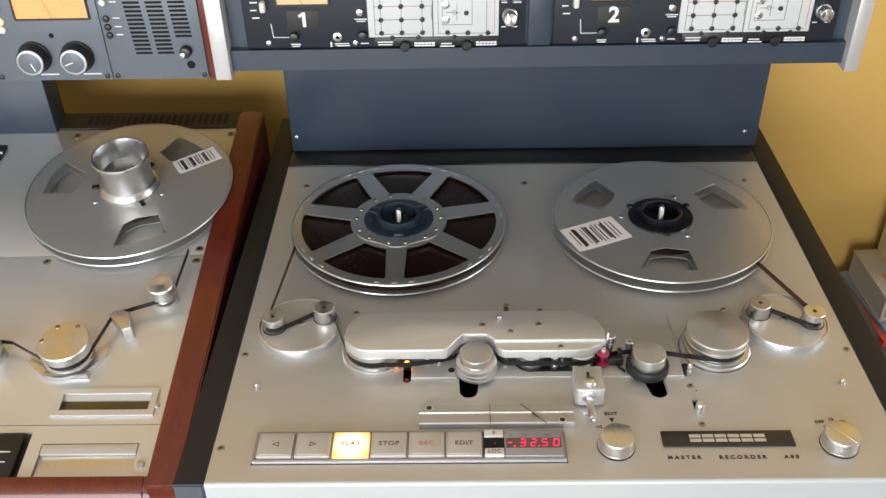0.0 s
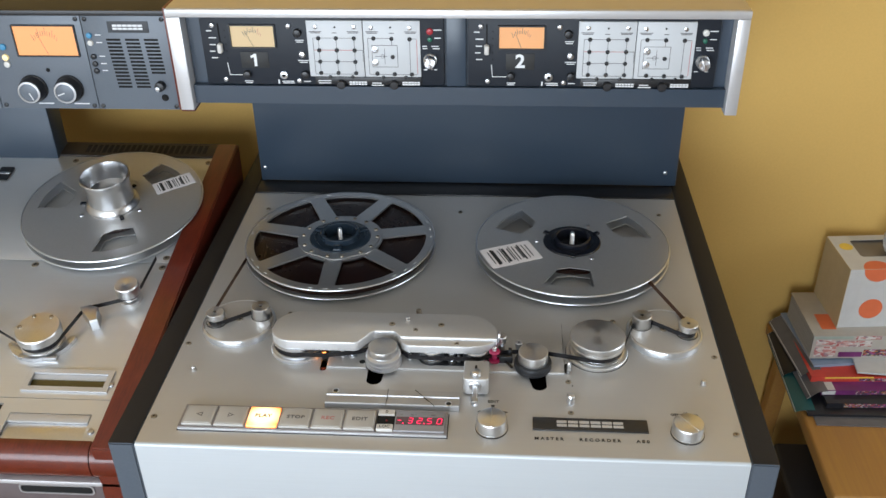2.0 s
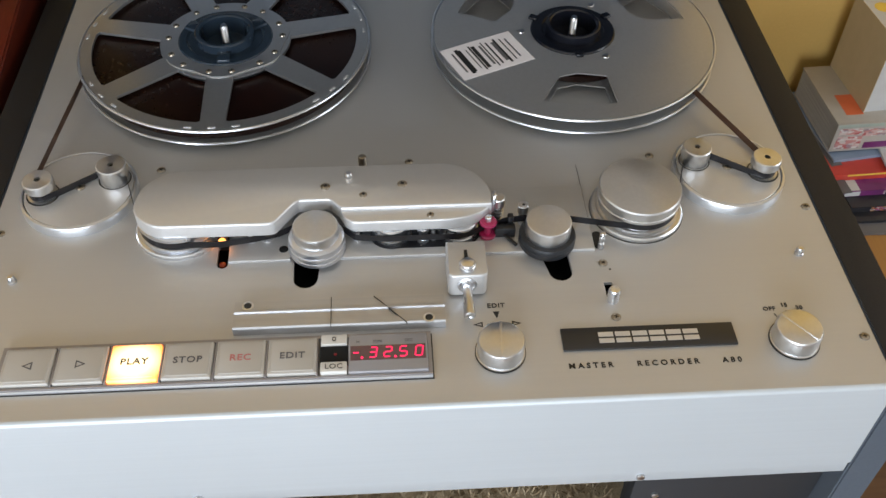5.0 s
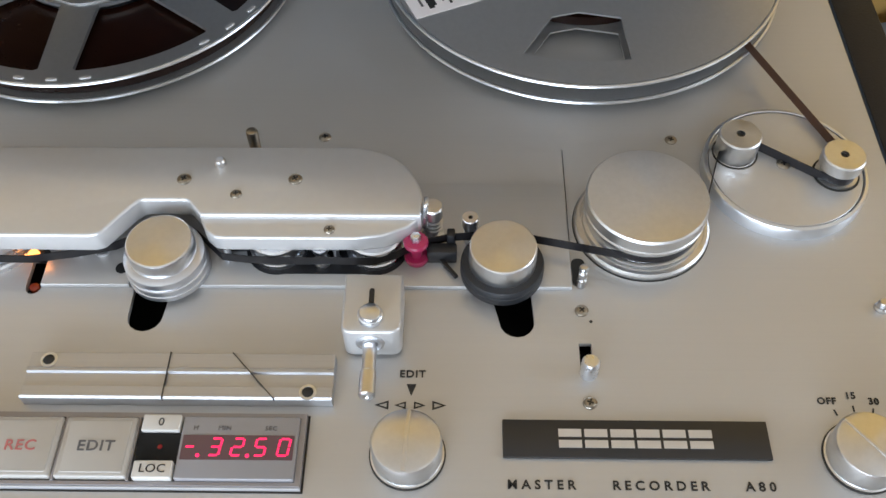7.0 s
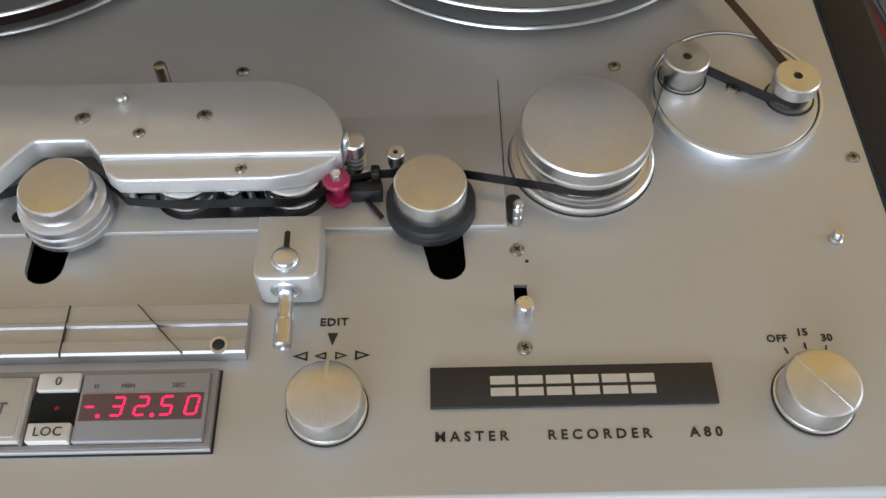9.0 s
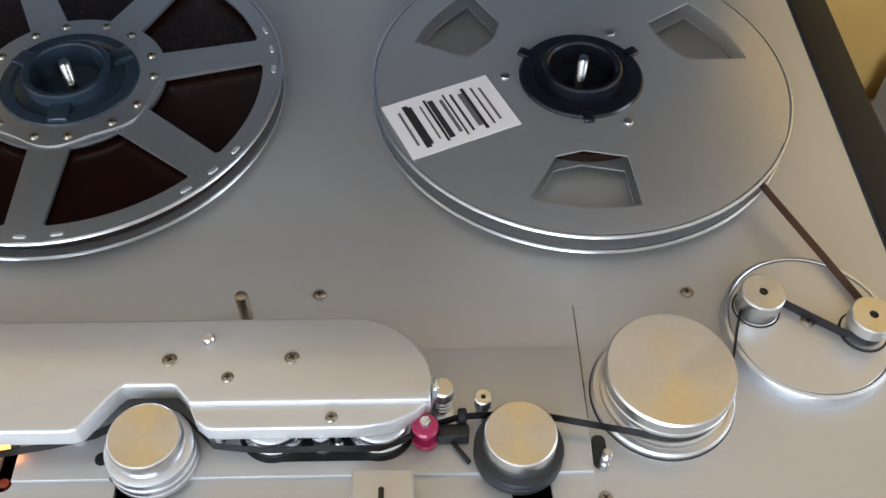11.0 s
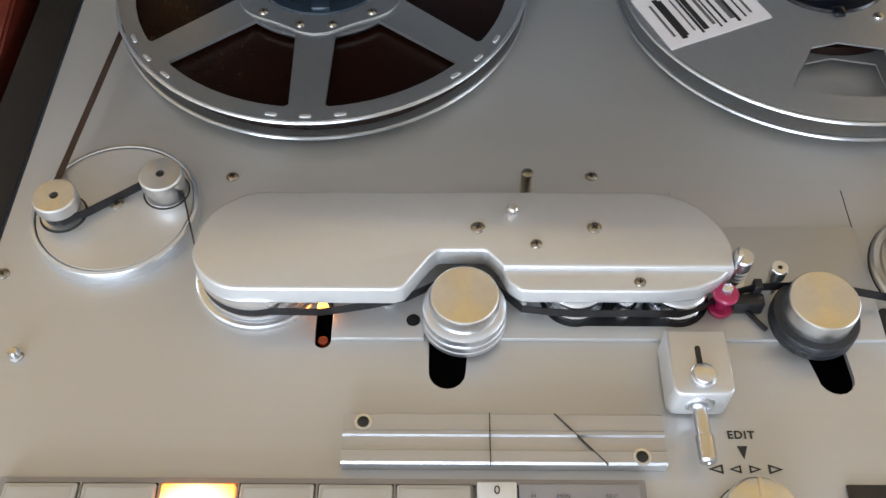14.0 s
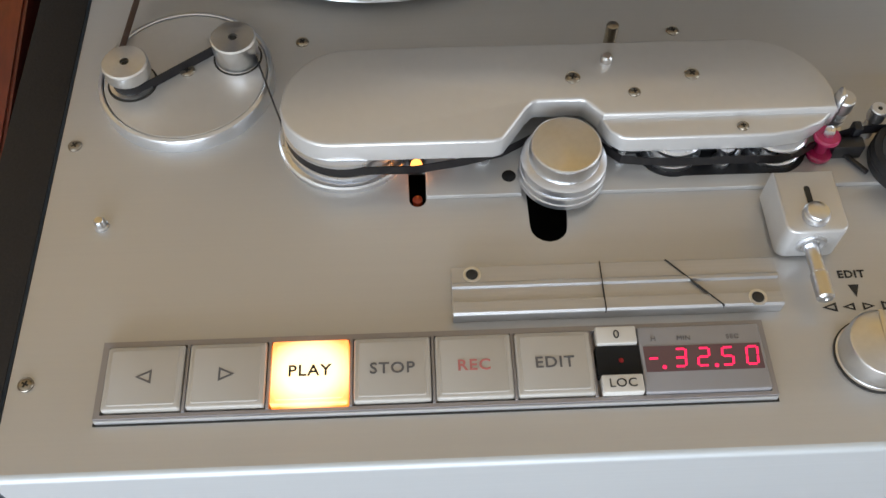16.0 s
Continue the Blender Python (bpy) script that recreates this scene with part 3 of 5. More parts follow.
dk("roller_arm", box(B(), -0.078, -0.066, -0.2650, -0.2500, -0.003, 0.003, 0.001), SLOT)
dk("pivot_hole", drum(B(), 0.0036, 0.0029, 0.0032, -0.0990, -0.2615, 0.0001, 14), HOLE)

# pinch roller
pinch = dk("pinch_roller", lathe(B(), [(0.0186, 0.0020), (0.0212, 0.0032), (0.0219, 0.0048), (0.0219, 0.0085), (0.0214, 0.0089), (0.0214, 0.0095), (0.0219, 0.0100), (0.0219, 0.0116), (0.0211, 0.0134), (0.0172, 0.0140)], 0.1037, -0.2630, 48), RUBBER, label="black rubber pinch roller with a metal cap")
part("cap", lathe(B(), [(0.0175, 0.0130), (0.0175, 0.0248), (0.0172, 0.0260), (0.0166, 0.0265), (0, 0.0266)], 0.1037, -0.2630, 48), CAP, pinch)
dk("capstan_post", lathe(B(), [(0.0034, 0.0), (0.0034, 0.0150), (0.0044, 0.0156), (0.0044, 0.0225), (0.0040, 0.0230), (0.0013, 0.0230), (0.0012, 0.0218), (0, 0.0218)], 0.0870, -0.2415, 20), METAL)
dk("capstan_mark", drum(B(), 0.0012, 0.0215, 0.0228, 0.0870, -0.2415, 0.0001, 8), SLOT)

# spring guide and its magenta roller
spring_guide = dk("spring_guide", lathe(B(), [(0.0058, 0.0022), (0.0058, 0.0070), (0.0030, 0.0080), (0.0030, 0.0215), (0.0054, 0.0225), (0.0054, 0.0296), (0.0048, 0.0305), (0, 0.0306)], 0.0672, -0.2400, 24), CAP)
for k in range(4):
    part("spring_coil", lathe(B(), [(0.0032, 0.0120 + k * 0.003), (0.0050, 0.0127 + k * 0.003), (0.0050, 0.0136 + k * 0.003), (0.0032, 0.0143 + k * 0.003)], 0.0672, -0.2400, 20), CHROME, spring_guide)
pink = dk("lifter_roller", lathe(B(), [(0.0020, 0.0030), (0.0062, 0.0036), (0.0066, 0.0046), (0.0066, 0.0060), (0.0058, 0.0068), (0.0030, 0.0072), (0.0030, 0.0160), (0.0058, 0.0164), (0.0066, 0.0172), (0.0066, 0.0186), (0.0058, 0.0196), (0.0018, 0.0200)], 0.0585, -0.2545, 24), PINK, label="magenta tape lifter roller")
part("tip", drum(B(), 0.0028, 0.0190, 0.0240, 0.0585, -0.2545, 0.0006, 6), METAL, pink)
arm = B()
box(arm, 0.0640, 0.0800, -0.2570, -0.2500, 0.0024, 0.0120, 0.001)
box(arm, 0.0745, 0.0790, -0.2500, -0.2440, 0.0024, 0.0170, 0.001)
dk("lifter_arm", arm, BLACK)
part("lever", box(B(), -0.0012, 0.0012, -0.011, 0.011, 0.0, 0.0022, 0.0006), BLACK, rec, m=at(0.0735, -0.2590, DECK + 0.004, 36))
clip = dk("end_clip", prism(B(), round_rect(0.1412, 0.1482, -0.2700, -0.2520, 0.0030), 0.0, 0.0008), SLOT)
part("pin", lathe(B(), [(0.0024, 0.0004), (0.0024, 0.0060), (0.0017, 0.0068), (0.0017, 0.0085), (0.0024, 0.0092), (0.0024, 0.0120), (0.0015, 0.0132), (0.0022, 0.0142), (0.0026, 0.0155), (0.0020, 0.0170), (0, 0.0174)], 0.1455, -0.2690, 16), CHROME, clip)

# lever peg beside the logo plate
peg = dk("lever_peg", lathe(B(), [(0.0045, -0.002), (0.0045, 0.0105), (0.0036, 0.0122), (0, 0.0125)], 0.1455, -0.3215, 20), METAL)

# sliding stop block with its thumb screw and peg
block = dk("stop_block", prism(B(), arc(0.0485, -0.3085, 0.0045, 270, 360, 4) + [(0.0530, -0.2785), (0.0240, -0.2785)] + arc(0.0285, -0.3085, 0.0045, 180, 270, 4), 0.0022, 0.0232, 0.0014), COVER, label="satin aluminium stop block")
part("slot", prism(B(), round_rect(0.0367, 0.0393, -0.3020, -0.2875, 0.0012), 0.0230, 0.0236), SLOT, block)
part("thumb_screw", lathe(B(), [(0.0030, 0.023), (0.0062, 0.0236), (0.0062, 0.0262), (0.0056, 0.0268), (0.0056, 0.0274), (0.0050, 0.0284), (0.0030, 0.0290), (0, 0.0290)], 0.0382, -0.3045, 28), METAL, block)
part("collar", lathe(B(), [(0.0072, -0.0018), (0.0072, 0.0004), (0.0058, 0.0010), (0.0040, 0.0002)], 0, 0, 24), METAL, block, m=Matrix.Translation((0.0377, -0.3131, 0.0130)) @ UP)
part("rod", lathe(B(), [(0.0034, -0.002), (0.0034, 0.0150), (0.0041, 0.0158), (0.0041, 0.0280), (0.0032, 0.0290), (0.0016, 0.0288), (0, 0.0275)], 0, 0, 20), CHROME, block, m=Matrix.Translation((0.0377, -0.3131, 0.0120)) @ UP)

# splicing block with its channel and two cutting slits
splice = dk("splicing_block", along_x(B(), [(-0.3412, 0.0002), (-0.3412, 0.0068), (-0.3402, 0.0078), (-0.3348, 0.0078), (-0.3342, 0.0068), (-0.3274, 0.0068), (-0.3268, 0.0082), (-0.3252, 0.0082), (-0.3244, 0.0076), (-0.3165, 0.0076), (-0.3160, 0.0070), (-0.3160, 0.0002)], -0.1305, 0.0205), MILLED, label="aluminium splicing block with a channel")
part("straight_slit", box(B(), -0.00022, 0.00022, -0.0128, 0.0128, 0.0055, 0.0084), SLOT, splice, m=at(-0.0612, -0.3286, 0, 0))
part("slanted_slit", box(B(), -0.00018, 0.00018, -0.0172, 0.0172, 0.0055, 0.0084), SLOT, splice, m=at(-0.0188, -0.3286, 0, 42.5))
for x, y, z in ((-0.1210, -0.3205, 0.0075), (0.0088, -0.3375, 0.0077)):
    part("mount_hole", lathe(B(), [(0.0042, z), (0.0042, z + 0.0005), (0.0030, z + 0.0006), (0.0026, z + 0.0002), (0, z + 0.0002)], x, y, 20), RIMMETAL, splice)
    part("hole", drum(B(), 0.0027, z + 0.0002, z + 0.0007, x, y, 0.0001, 14), SLOT, splice)

# key row: tray, six keys, locator pair and counter
tray = part("key_tray", plate(B(), [(-0.2900, -0.3850), (0.0140, -0.3850), (0.0140, -0.3460), (-0.2900, -0.3460)], [[(-0.2872, -0.3832), (0.0112, -0.3832), (0.0112, -0.3488), (-0.2872, -0.3488)]], -0.0019, 0.0024), KEYTRAY, rec, "grey key tray with a bright lower lip", Matrix.Translation((-0.0044, -0.0255, DECK + 0.0020)) @ Matrix.Diagonal((0.974, 0.93, 1, 1)))
part("tray_floor", box(B(), -0.2884, 0.0124, -0.3844, -0.3476, -0.006, -0.0008), KEYTRAY, tray)
part("lip", box(B(), -0.2900, 0.0140, -0.3860, -0.3851, -0.0018, 0.0012, 0.0003), SILVER, tray)
# Near-black strip painted in for the shadow gap along the tray's edge.
part("shadow_gap", plate(B(), [(-0.2910, -0.3869), (0.0150, -0.3869), (0.0150, -0.3450), (-0.2910, -0.3450)], [[(-0.2890, -0.3850), (0.0130, -0.3850), (0.0130, -0.3470), (-0.2890, -0.3470)]], -0.0024, -0.0016), SLOT, tray)
for k in range(7):
    x = (-0.2872, -0.2507, -0.2137, -0.1767, -0.1397, -0.1032, -0.0675)[k]
    if k:
        part("divider", box(B(), x - 0.0007, x + 0.0007, -0.3832, -0.3488, -0.002, 0.0034, 0.0003), KEYTRAY, tray)


def key_mesh(w, h):
    bm = B()
    o = round_rect(-w, w, -h, h, 0.0012, 3)
    prism(bm, o, -0.002, 0.0050, 0.0012)
    prism(bm, round_rect(-w + 0.0022, w - 0.0022, -h + 0.0022, h - 0.0022, 0.0012, 3), 0.0048, 0.0054, 0.0004)
    return bm


key_me = mesh_of("key", key_mesh(0.0173, 0.0162), KEY)
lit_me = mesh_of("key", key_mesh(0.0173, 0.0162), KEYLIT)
for x, word, ink in ((-0.2692, "left", GREYINK), (-0.2322, "right", GREYINK), (-0.1952, "PLAY", GREYINK), (-0.1582, "STOP", GREYINK), (-0.1214, "REC", REDINK), (-0.0850, "EDIT", GREYINK)):
    lit = word == "PLAY"
    key = part("key", lit_me if lit else key_me, KEY, tray, "glowing amber push key marked PLAY" if lit else "milky white push key", at(x, -0.3660, 0))
    if word in ("left", "right"):
        s = -1 if word == "left" else 1
        part("arrow", plate(B(), [(s * 0.0036, 0.0), (-s * 0.0036, 0.0036), (-s * 0.0036, -0.0036)], [[(s * 0.0018, 0.0), (-s * 0.0027, 0.0021), (-s * 0.0027, -0.0021)]], 0.0054, 0.0056), ink, key)
    else:
        words("caption", word, 0.0079, at(0, -0.0002, 0.0059 if lit else 0.0056), INK if lit else ink, key, wide=1.12, bold=0.00012)
for y, word in ((-0.3532, "0"), (-0.3782, "LOC")):
    k2 = part("locator_key", prism(B(), round_rect(-0.0093, 0.0093, -0.0046, 0.0046, 0.0008, 3), -0.002, 0.0060, 0.0007), WHITEKEY, tray, "white locator key", at(-0.0556, y, 0))
    words("caption", word, 0.0062, at(0, 0, 0.0062), INK, k2, wide=1.05)
dark_key = part("indicator", prism(B(), round_rect(-0.0100, 0.0100, -0.0076, 0.0076, 0.0004, 2), -0.002, 0.0040), HOLE, tray, m=at(-0.0556, -0.3657, 0))
part("dim_light", drum(B(), 0.0012, 0.0040, 0.0044, 0.001, 0, 0.0002, 10), mat("dim_red_point", (0.25, 0.005, 0.01), 0.4), dark_key)
disp = part("counter", prism(B(), round_rect(-0.0283, 0.0283, -0.0170, 0.0170, 0.001, 3), -0.002, 0.0046, 0.0008), DISPLAY, tray, "counter with red segment digits", at(-0.0172, -0.3658, 0))
part("digit_window", prism(B(), round_rect(-0.0268, 0.0268, -0.0068, 0.0064, 0.0004, 2), 0.0046, 0.0049), DISPLAYDARK, disp)
for x, w in ((-0.0215, "H"), (-0.0075, "MIN"), (0.0150, "SEC")):
    words("caption", w, 0.0034, at(x, 0.0102, 0.0048), GREYINK, disp, wide=1.1)
SEG = {"a": (0, 4, 1), "b": (2.2, 2, 0), "c": (2.2, -2, 0), "d": (0, -4, 1), "e": (-2.2, -2, 0), "f": (-2.2, 2, 0), "g": (0, 0, 1)}
LIT = {"3": "abgcd", "2": "abged", "5": "afgcd", "0": "abcdef", "-": "g"}
for ch, x in (("-", -0.0228), ("3", -0.0106), ("2", 0.0000), ("5", 0.0110), ("0", 0.0222)):
    bm = B()
    for sg in LIT[ch]:
        sx, sy, flat = SEG[sg]
        k = 0.00112
        if flat:
            box(bm, x + (sx - 1.7) * k, x + (sx + 1.7) * k, (sy - 0.42) * k, (sy + 0.42) * k, 0.0049, 0.0052)
        else:
            box(bm, x + (sx - 0.42) * k, x + (sx + 0.42) * k, (sy - 1.7) * k, (sy + 1.7) * k, 0.0049, 0.0052)
    for v in bm.verts:
        v.co.x += 0.12 * v.co.y
    part("digit", bm, LED, disp, "glowing red segment digit")
for x in (-0.0185, 0.0052):
    part("decimal_point", drum(B(), 0.0010, 0.0049, 0.0052, x, -0.0046, 0.0001, 10), LED, disp)

# knobs with a finger bar, scales and printed words
for x, y, r, turn in ((0.0575, -0.3655, 0.0166, -3), (0.2685, -0.3650, 0.0166, 38)):
    knob = part("rotary_knob", lathe(B(), [(r + 0.0008, 0.0), (r + 0.0008, 0.0015), (r, 0.0018), (r, 0.0135), (r - 0.0008, 0.0152), (r - 0.002, 0.0158), (0, 0.0160)], 0, 0, 48), CAP, rec, "satin aluminium rotary knob", at(x, y, DECK, turn))
    part("foot_ring", lathe(B(), [(r + 0.0014, 0.0), (r + 0.0014, 0.0012), (r + 0.0002, 0.0014)], 0, 0, 40), SLOT, knob)
    part("grip_line", box(B(), -0.0011, 0.0011, -r + 0.001, r - 0.001, 0.0155, 0.0164, 0.0004), CAP, knob)
for x, s, w in ((0.0440, -1, 0.0034), (0.0530, -1, 0.0028), (0.0625, 1, 0.0028), (0.0720, 1, 0.0034)):
    h = w * 0.72
    dk("scale_arrow", plate(B(), [(x + s * w, -0.3400), (x - s * w, -0.3400 + h), (x - s * w, -0.3400 - h)], [[(x + s * w * 0.45, -0.3400), (x - s * w * 0.72, -0.3400 + h * 0.5), (x - s * w * 0.72, -0.3400 - h * 0.5)]], 0.0001, 0.0003), INK)
dk("scale_mark", prism(B(), [(0.0557, -0.3285), (0.0606, -0.3285), (0.0582, -0.3350)], 0.0001, 0.0003), INK)
words("caption", "EDIT", 0.0056, at(0.0585, -0.3230, DECK + 0.0003), INK, rec, wide=1.15, bold=0.00012)
for x, y, w in ((0.2590, -0.3360, "OFF"), (0.2710, -0.3330, "15"), (0.2815, -0.3360, "30")):
    words("caption", w, 0.0050, at(x, y, DECK + 0.0003), INK, rec, wide=1.1, bold=0.00012)
for x, y, a in ((0.2620, -0.3420, 18), (0.2710, -0.3398, 0), (0.2800, -0.3412, -18)):
    part("scale_tick", box(B(), -0.0004, 0.0004, -0.0016, 0.0016, 0.0001, 0.0003), INK, rec, m=at(x, y, DECK, a))
for x, w in ((0.1195, "MASTER"), (0.1740, "RECORDER"), (0.2195, "A80")):
    words("caption", w, 0.0062, at(x, -0.3800, DECK + 0.0003), INK, rec, wide=1.58, bold=0.00014)
logo = dk("name_plate", box(B(), 0.1022, 0.2272, -0.3672, -0.3478, 0.0002, 0.0020, 0.0004), mat("black_name_plate", (0.025, 0.024, 0.024), 0.4, 0.0, 0.2, 60), label="black name plate with a silver block logo")


def block_logo(x0, x1, y0, y1, z):
    """Six pairs of plain bars in place of a maker's mark."""
    bm = B()
    w, h = (x1 - x0) / 6, y1 - y0
    for k in range(6):
        a, b = x0 + k * w, x0 + (k + 0.88) * w
        box(bm, a, b, y0, y0 + h * 0.40, z, z + 0.0004)
        box(bm, a, b, y0 + h * 0.58, y1, z, z + 0.0004)
    return bm


part("logo_block", block_logo(0.1285, 0.2020, -0.3622, -0.3528, 0.0020), SILVER, logo)

# ---- reels ----
def sector(r0, r1, a0, a1, n=8):
    return arc(0, 0, r1, a0, a1, n) + arc(0, 0, r0, a1, a0, n)


def spindle(parent, z):
    pts = [(0.0034, z - 0.012)]
    for k in range(9):
        pts += [(0.0034, z + k * 0.0018), (0.0028, z + k * 0.0018 + 0.0009)]
    part("spindle", lathe(B(), pts + [(0.0026, z + 0.0172), (0, z + 0.0174)], seg=16), CHROME, parent, "threaded steel spindle")


full = thing("tape_reel", "full aluminium tape reel with seven open windows", "tape reel", at(-0.1640, -0.0085, DECK + 0.002, 12.9))
n, RIM = 7, 0.1333
gaps = []
for k in range(n):
    c = 360 / n * k
    h0, h1 = math.degrees(0.0102 / 0.060), math.degrees(0.0102 / 0.1212)
    gaps.append([(0.1195 * math.cos(radians(c + h1 + 0.3)), 0.1195 * math.sin(radians(c + h1 + 0.3)))] + arc(0, 0, 0.1212, c + h1 + 1.5, c + 360 / n - h1 - 1.5, 10) + [(0.1195 * math.cos(radians(c + 360 / n - h1 - 0.3)), 0.1195 * math.sin(radians(c + 360 / n - h1 - 0.3)))] + arc(0, 0, 0.060, c + 360 / n - h0 - 2, c + h0 + 2, 6))
for z, nm in ((0.0055, "lower_flange"), (0.0185, "upper_flange")):
    fl = part(nm, plate(B(), arc(0, 0, RIM - 0.0018, 0, 356.25, 95), gaps + [arc(0, 0, 0.036, 0, 340, 17)] if nm == "upper_flange" else [arc(0, 0, 0.036, 0, 340, 17)], z - (0.0014 if nm == "upper_flange" else 0), z + 0.0013), REEL, full, "seven-spoked aluminium flange" if nm == "upper_flange" else "")
    part("rim_bead", lathe(B(), [(RIM - 0.0012, z - 0.0006), (RIM + 0.0004, z - 0.0004), (RIM + 0.0009, z + 0.0004), (RIM + 0.0004, z + 0.0013), (RIM - 0.0004, z + 0.0016), (RIM - 0.0012, z + 0.0013), (RIM - 0.0012, z - 0.0006)], seg=96), RIMMETAL, fl)
    if nm == "upper_flange":
        for k in range(n):
            for d in (-9, 0, 9):
                a = radians(360 / n * k + d)
                # Pale ovals for rim holes: the lit flange below is put into their colour.
                part("lit_rim_hole", mesh_of("lit_rim_hole", prism(B(), round_rect(-0.0013, 0.0013, -0.0036, 0.0036, 0.0012, 3), 0, 0.0006, 0.0003), SILVER) if k == 0 and d == -9 else bpy.data.meshes["lit_rim_hole"], METAL, fl, m=at(0.1282 * math.cos(a), 0.1282 * math.sin(a), z + 0.0013, math.degrees(a)))
            for d in (-11, 11):
                a = radians(360 / n * k + d)
                part("hub_screw", screw_me, BRASS, fl, m=at(0.0525 * math.cos(a), 0.0525 * math.sin(a), z + 0.0014) @ Matrix.Diagonal((0.60, 0.60, 1.8, 1)))
part("tape_pack", lathe(B(), [(0.058, 0.0072)] + [(q, 0.0136 + (0.00022 if k % 2 else 0)) for k, q in enumerate([0.058 + 0.0022 * j for j in range(32)])] + [(0.1272, 0.0134), (0.1272, 0.0072)], seg=72), TAPE, full, "thick wound brown magnetic tape")
ring = []
for k in range(56):
    a = radians(360 / 56 * k)
    q = 0.0575 + 0.0022 * math.cos(7 * a)
    ring.append((q * math.cos(a), q * math.sin(a)))
part("hub_ring", plate(B(), ring, [arc(0, 0, 0.0425, 0, 350, 35)], 0.0198, 0.0210), REEL, full)
hub = part("hub", lathe(B(), [(0.0440, 0.0060), (0.0440, 0.0205), (0.0425, 0.0222), (0.0360, 0.0226), (0.0340, 0.0210), (0.0275, 0.0212), (0.0275, 0.0290), (0.0262, 0.0300), (0.0235, 0.0300), (0.0225, 0.0290), (0.0215, 0.0120), (0.0060, 0.0110), (0, 0.0110)], seg=48), HUBBLUE, full, "glossy dark blue hub adapter")
for a in (20, 140, 260):
    part("lug", box(B(), 0.027, 0.041, -0.006, 0.006, 0.0212, 0.0252, 0.001), HUBBLUE, hub, m=at(0, 0, 0, a))
spindle(hub, 0.0180)

half = thing("tape_reel", "nearly empty solid aluminium tape reel with a paper sticker", "tape reel", at(0.1615, -0.0085, DECK + 0.002, 0))
wins = []
for c in (25, 145, 265):
    wins.append(arc(0, 0, 0.112, c - 17, c + 17, 6) + [(0.074 * math.cos(radians(c + 21)), 0.074 * math.sin(radians(c + 21))), (0.066 * math.cos(radians(c)), 0.066 * math.sin(radians(c))), (0.074 * math.cos(radians(c - 13)), 0.074 * math.sin(radians(c - 13)))])
for z, nm in ((0.0055, "lower_flange"), (0.0185, "upper_flange")):
    fl = part(nm, plate(B(), arc(0, 0, RIM - 0.0018, 0, 356.25, 95), wins + [arc(0, 0, 0.036, 0, 340, 17)], z, z + 0.0013), CLEAR_REEL, half)
    part("rim_bead", lathe(B(), [(RIM - 0.0012, z - 0.0006), (RIM + 0.0004, z - 0.0004), (RIM + 0.0009, z + 0.0004), (RIM + 0.0004, z + 0.0013), (RIM - 0.0004, z + 0.0016), (RIM - 0.0012, z + 0.0013), (RIM - 0.0012, z - 0.0006)], seg=96), RIMMETAL, fl)
part("tape_pack", lathe(B(), [(0.030, 0.0072), (0.064, 0.0072), (0.064, 0.0136), (0.030, 0.0138)], seg=64), TAPE, half)
hub = part("hub", lathe(B(), [(0.0400, 0.0060), (0.0400, 0.0205), (0.0388, 0.0218), (0.0300, 0.0222), (0.0285, 0.0212), (0.0255, 0.0212), (0.0255, 0.0280), (0.0242, 0.0290), (0.0225, 0.0290), (0.0212, 0.0278), (0.0205, 0.0120), (0.0060, 0.0110), (0, 0.0110)], seg=48), HUBBLACK, half, "black hub adapter with three lugs")
for a in (30, 150, 270):
    part("lug", box(B(), 0.036, 0.0445, -0.0035, 0.0035, 0.0206, 0.0236, 0.001), HUBBLACK, hub, m=at(0, 0, 0, a))
    part("hub_bolt", drum(B(), 0.0032, 0.0198, 0.0212, 0.049 * math.cos(radians(a + 30)), 0.049 * math.sin(radians(a + 30)), 0.0006, 14), CHROME, half)
spindle(hub, 0.0180)


def sticker(parent, m, w, h):
    st = part("sticker", box(B(), -w, w, -h, h, 0, 0.0002), LABEL, parent, "white paper sticker with dark bars", m)
    for k in range(13):
        x = -0.78 + 0.125 * k + 0.03 * math.sin(k * 2.3)
        u, v = (0.022, 0.050, 0.030, 0.016)[k % 4], (0.62, 0.78, 0.70)[k % 3]
        part("bar", box(B(), (x - u) * w, (x + u) * w, -v * h, v * h, 0.0002, 0.0004), INK if k % 3 else GREYINK, st)


a = radians(203)
sticker(half, at(0.092 * math.cos(a), 0.092 * math.sin(a), 0.0199, 24), 0.0365, 0.0245)


# ---- the tape on its way through the machine ----
def tape_strip(path, z0, z1, thick=0.0004):
    """An upright ribbon along (x, y) points."""
    bm = B()
    rows = []
    for k, (x, y) in enumerate(path):
        a, b = Vector(path[max(0, k - 1)]), Vector(path[min(len(path) - 1, k + 1)])
        d = (b - a).normalized()
        nx, ny = -d.y * thick / 2, d.x * thick / 2
        rows.append([bm.verts.new(q) for q in ((x + nx, y + ny, z0), (x - nx, y - ny, z0), (x - nx, y - ny, z1), (x + nx, y + ny, z1))])
    for p, q in zip(rows, rows[1:]):
        for k in range(4):
            bm.faces.new((p[k], p[(k + 1) % 4], q[(k + 1) % 4], q[k]))
    bm.faces.new(rows[0])
    bm.faces.new(rows[-1])
    bmesh.ops.recalc_face_normals(bm, faces=bm.faces[:])
    return bm


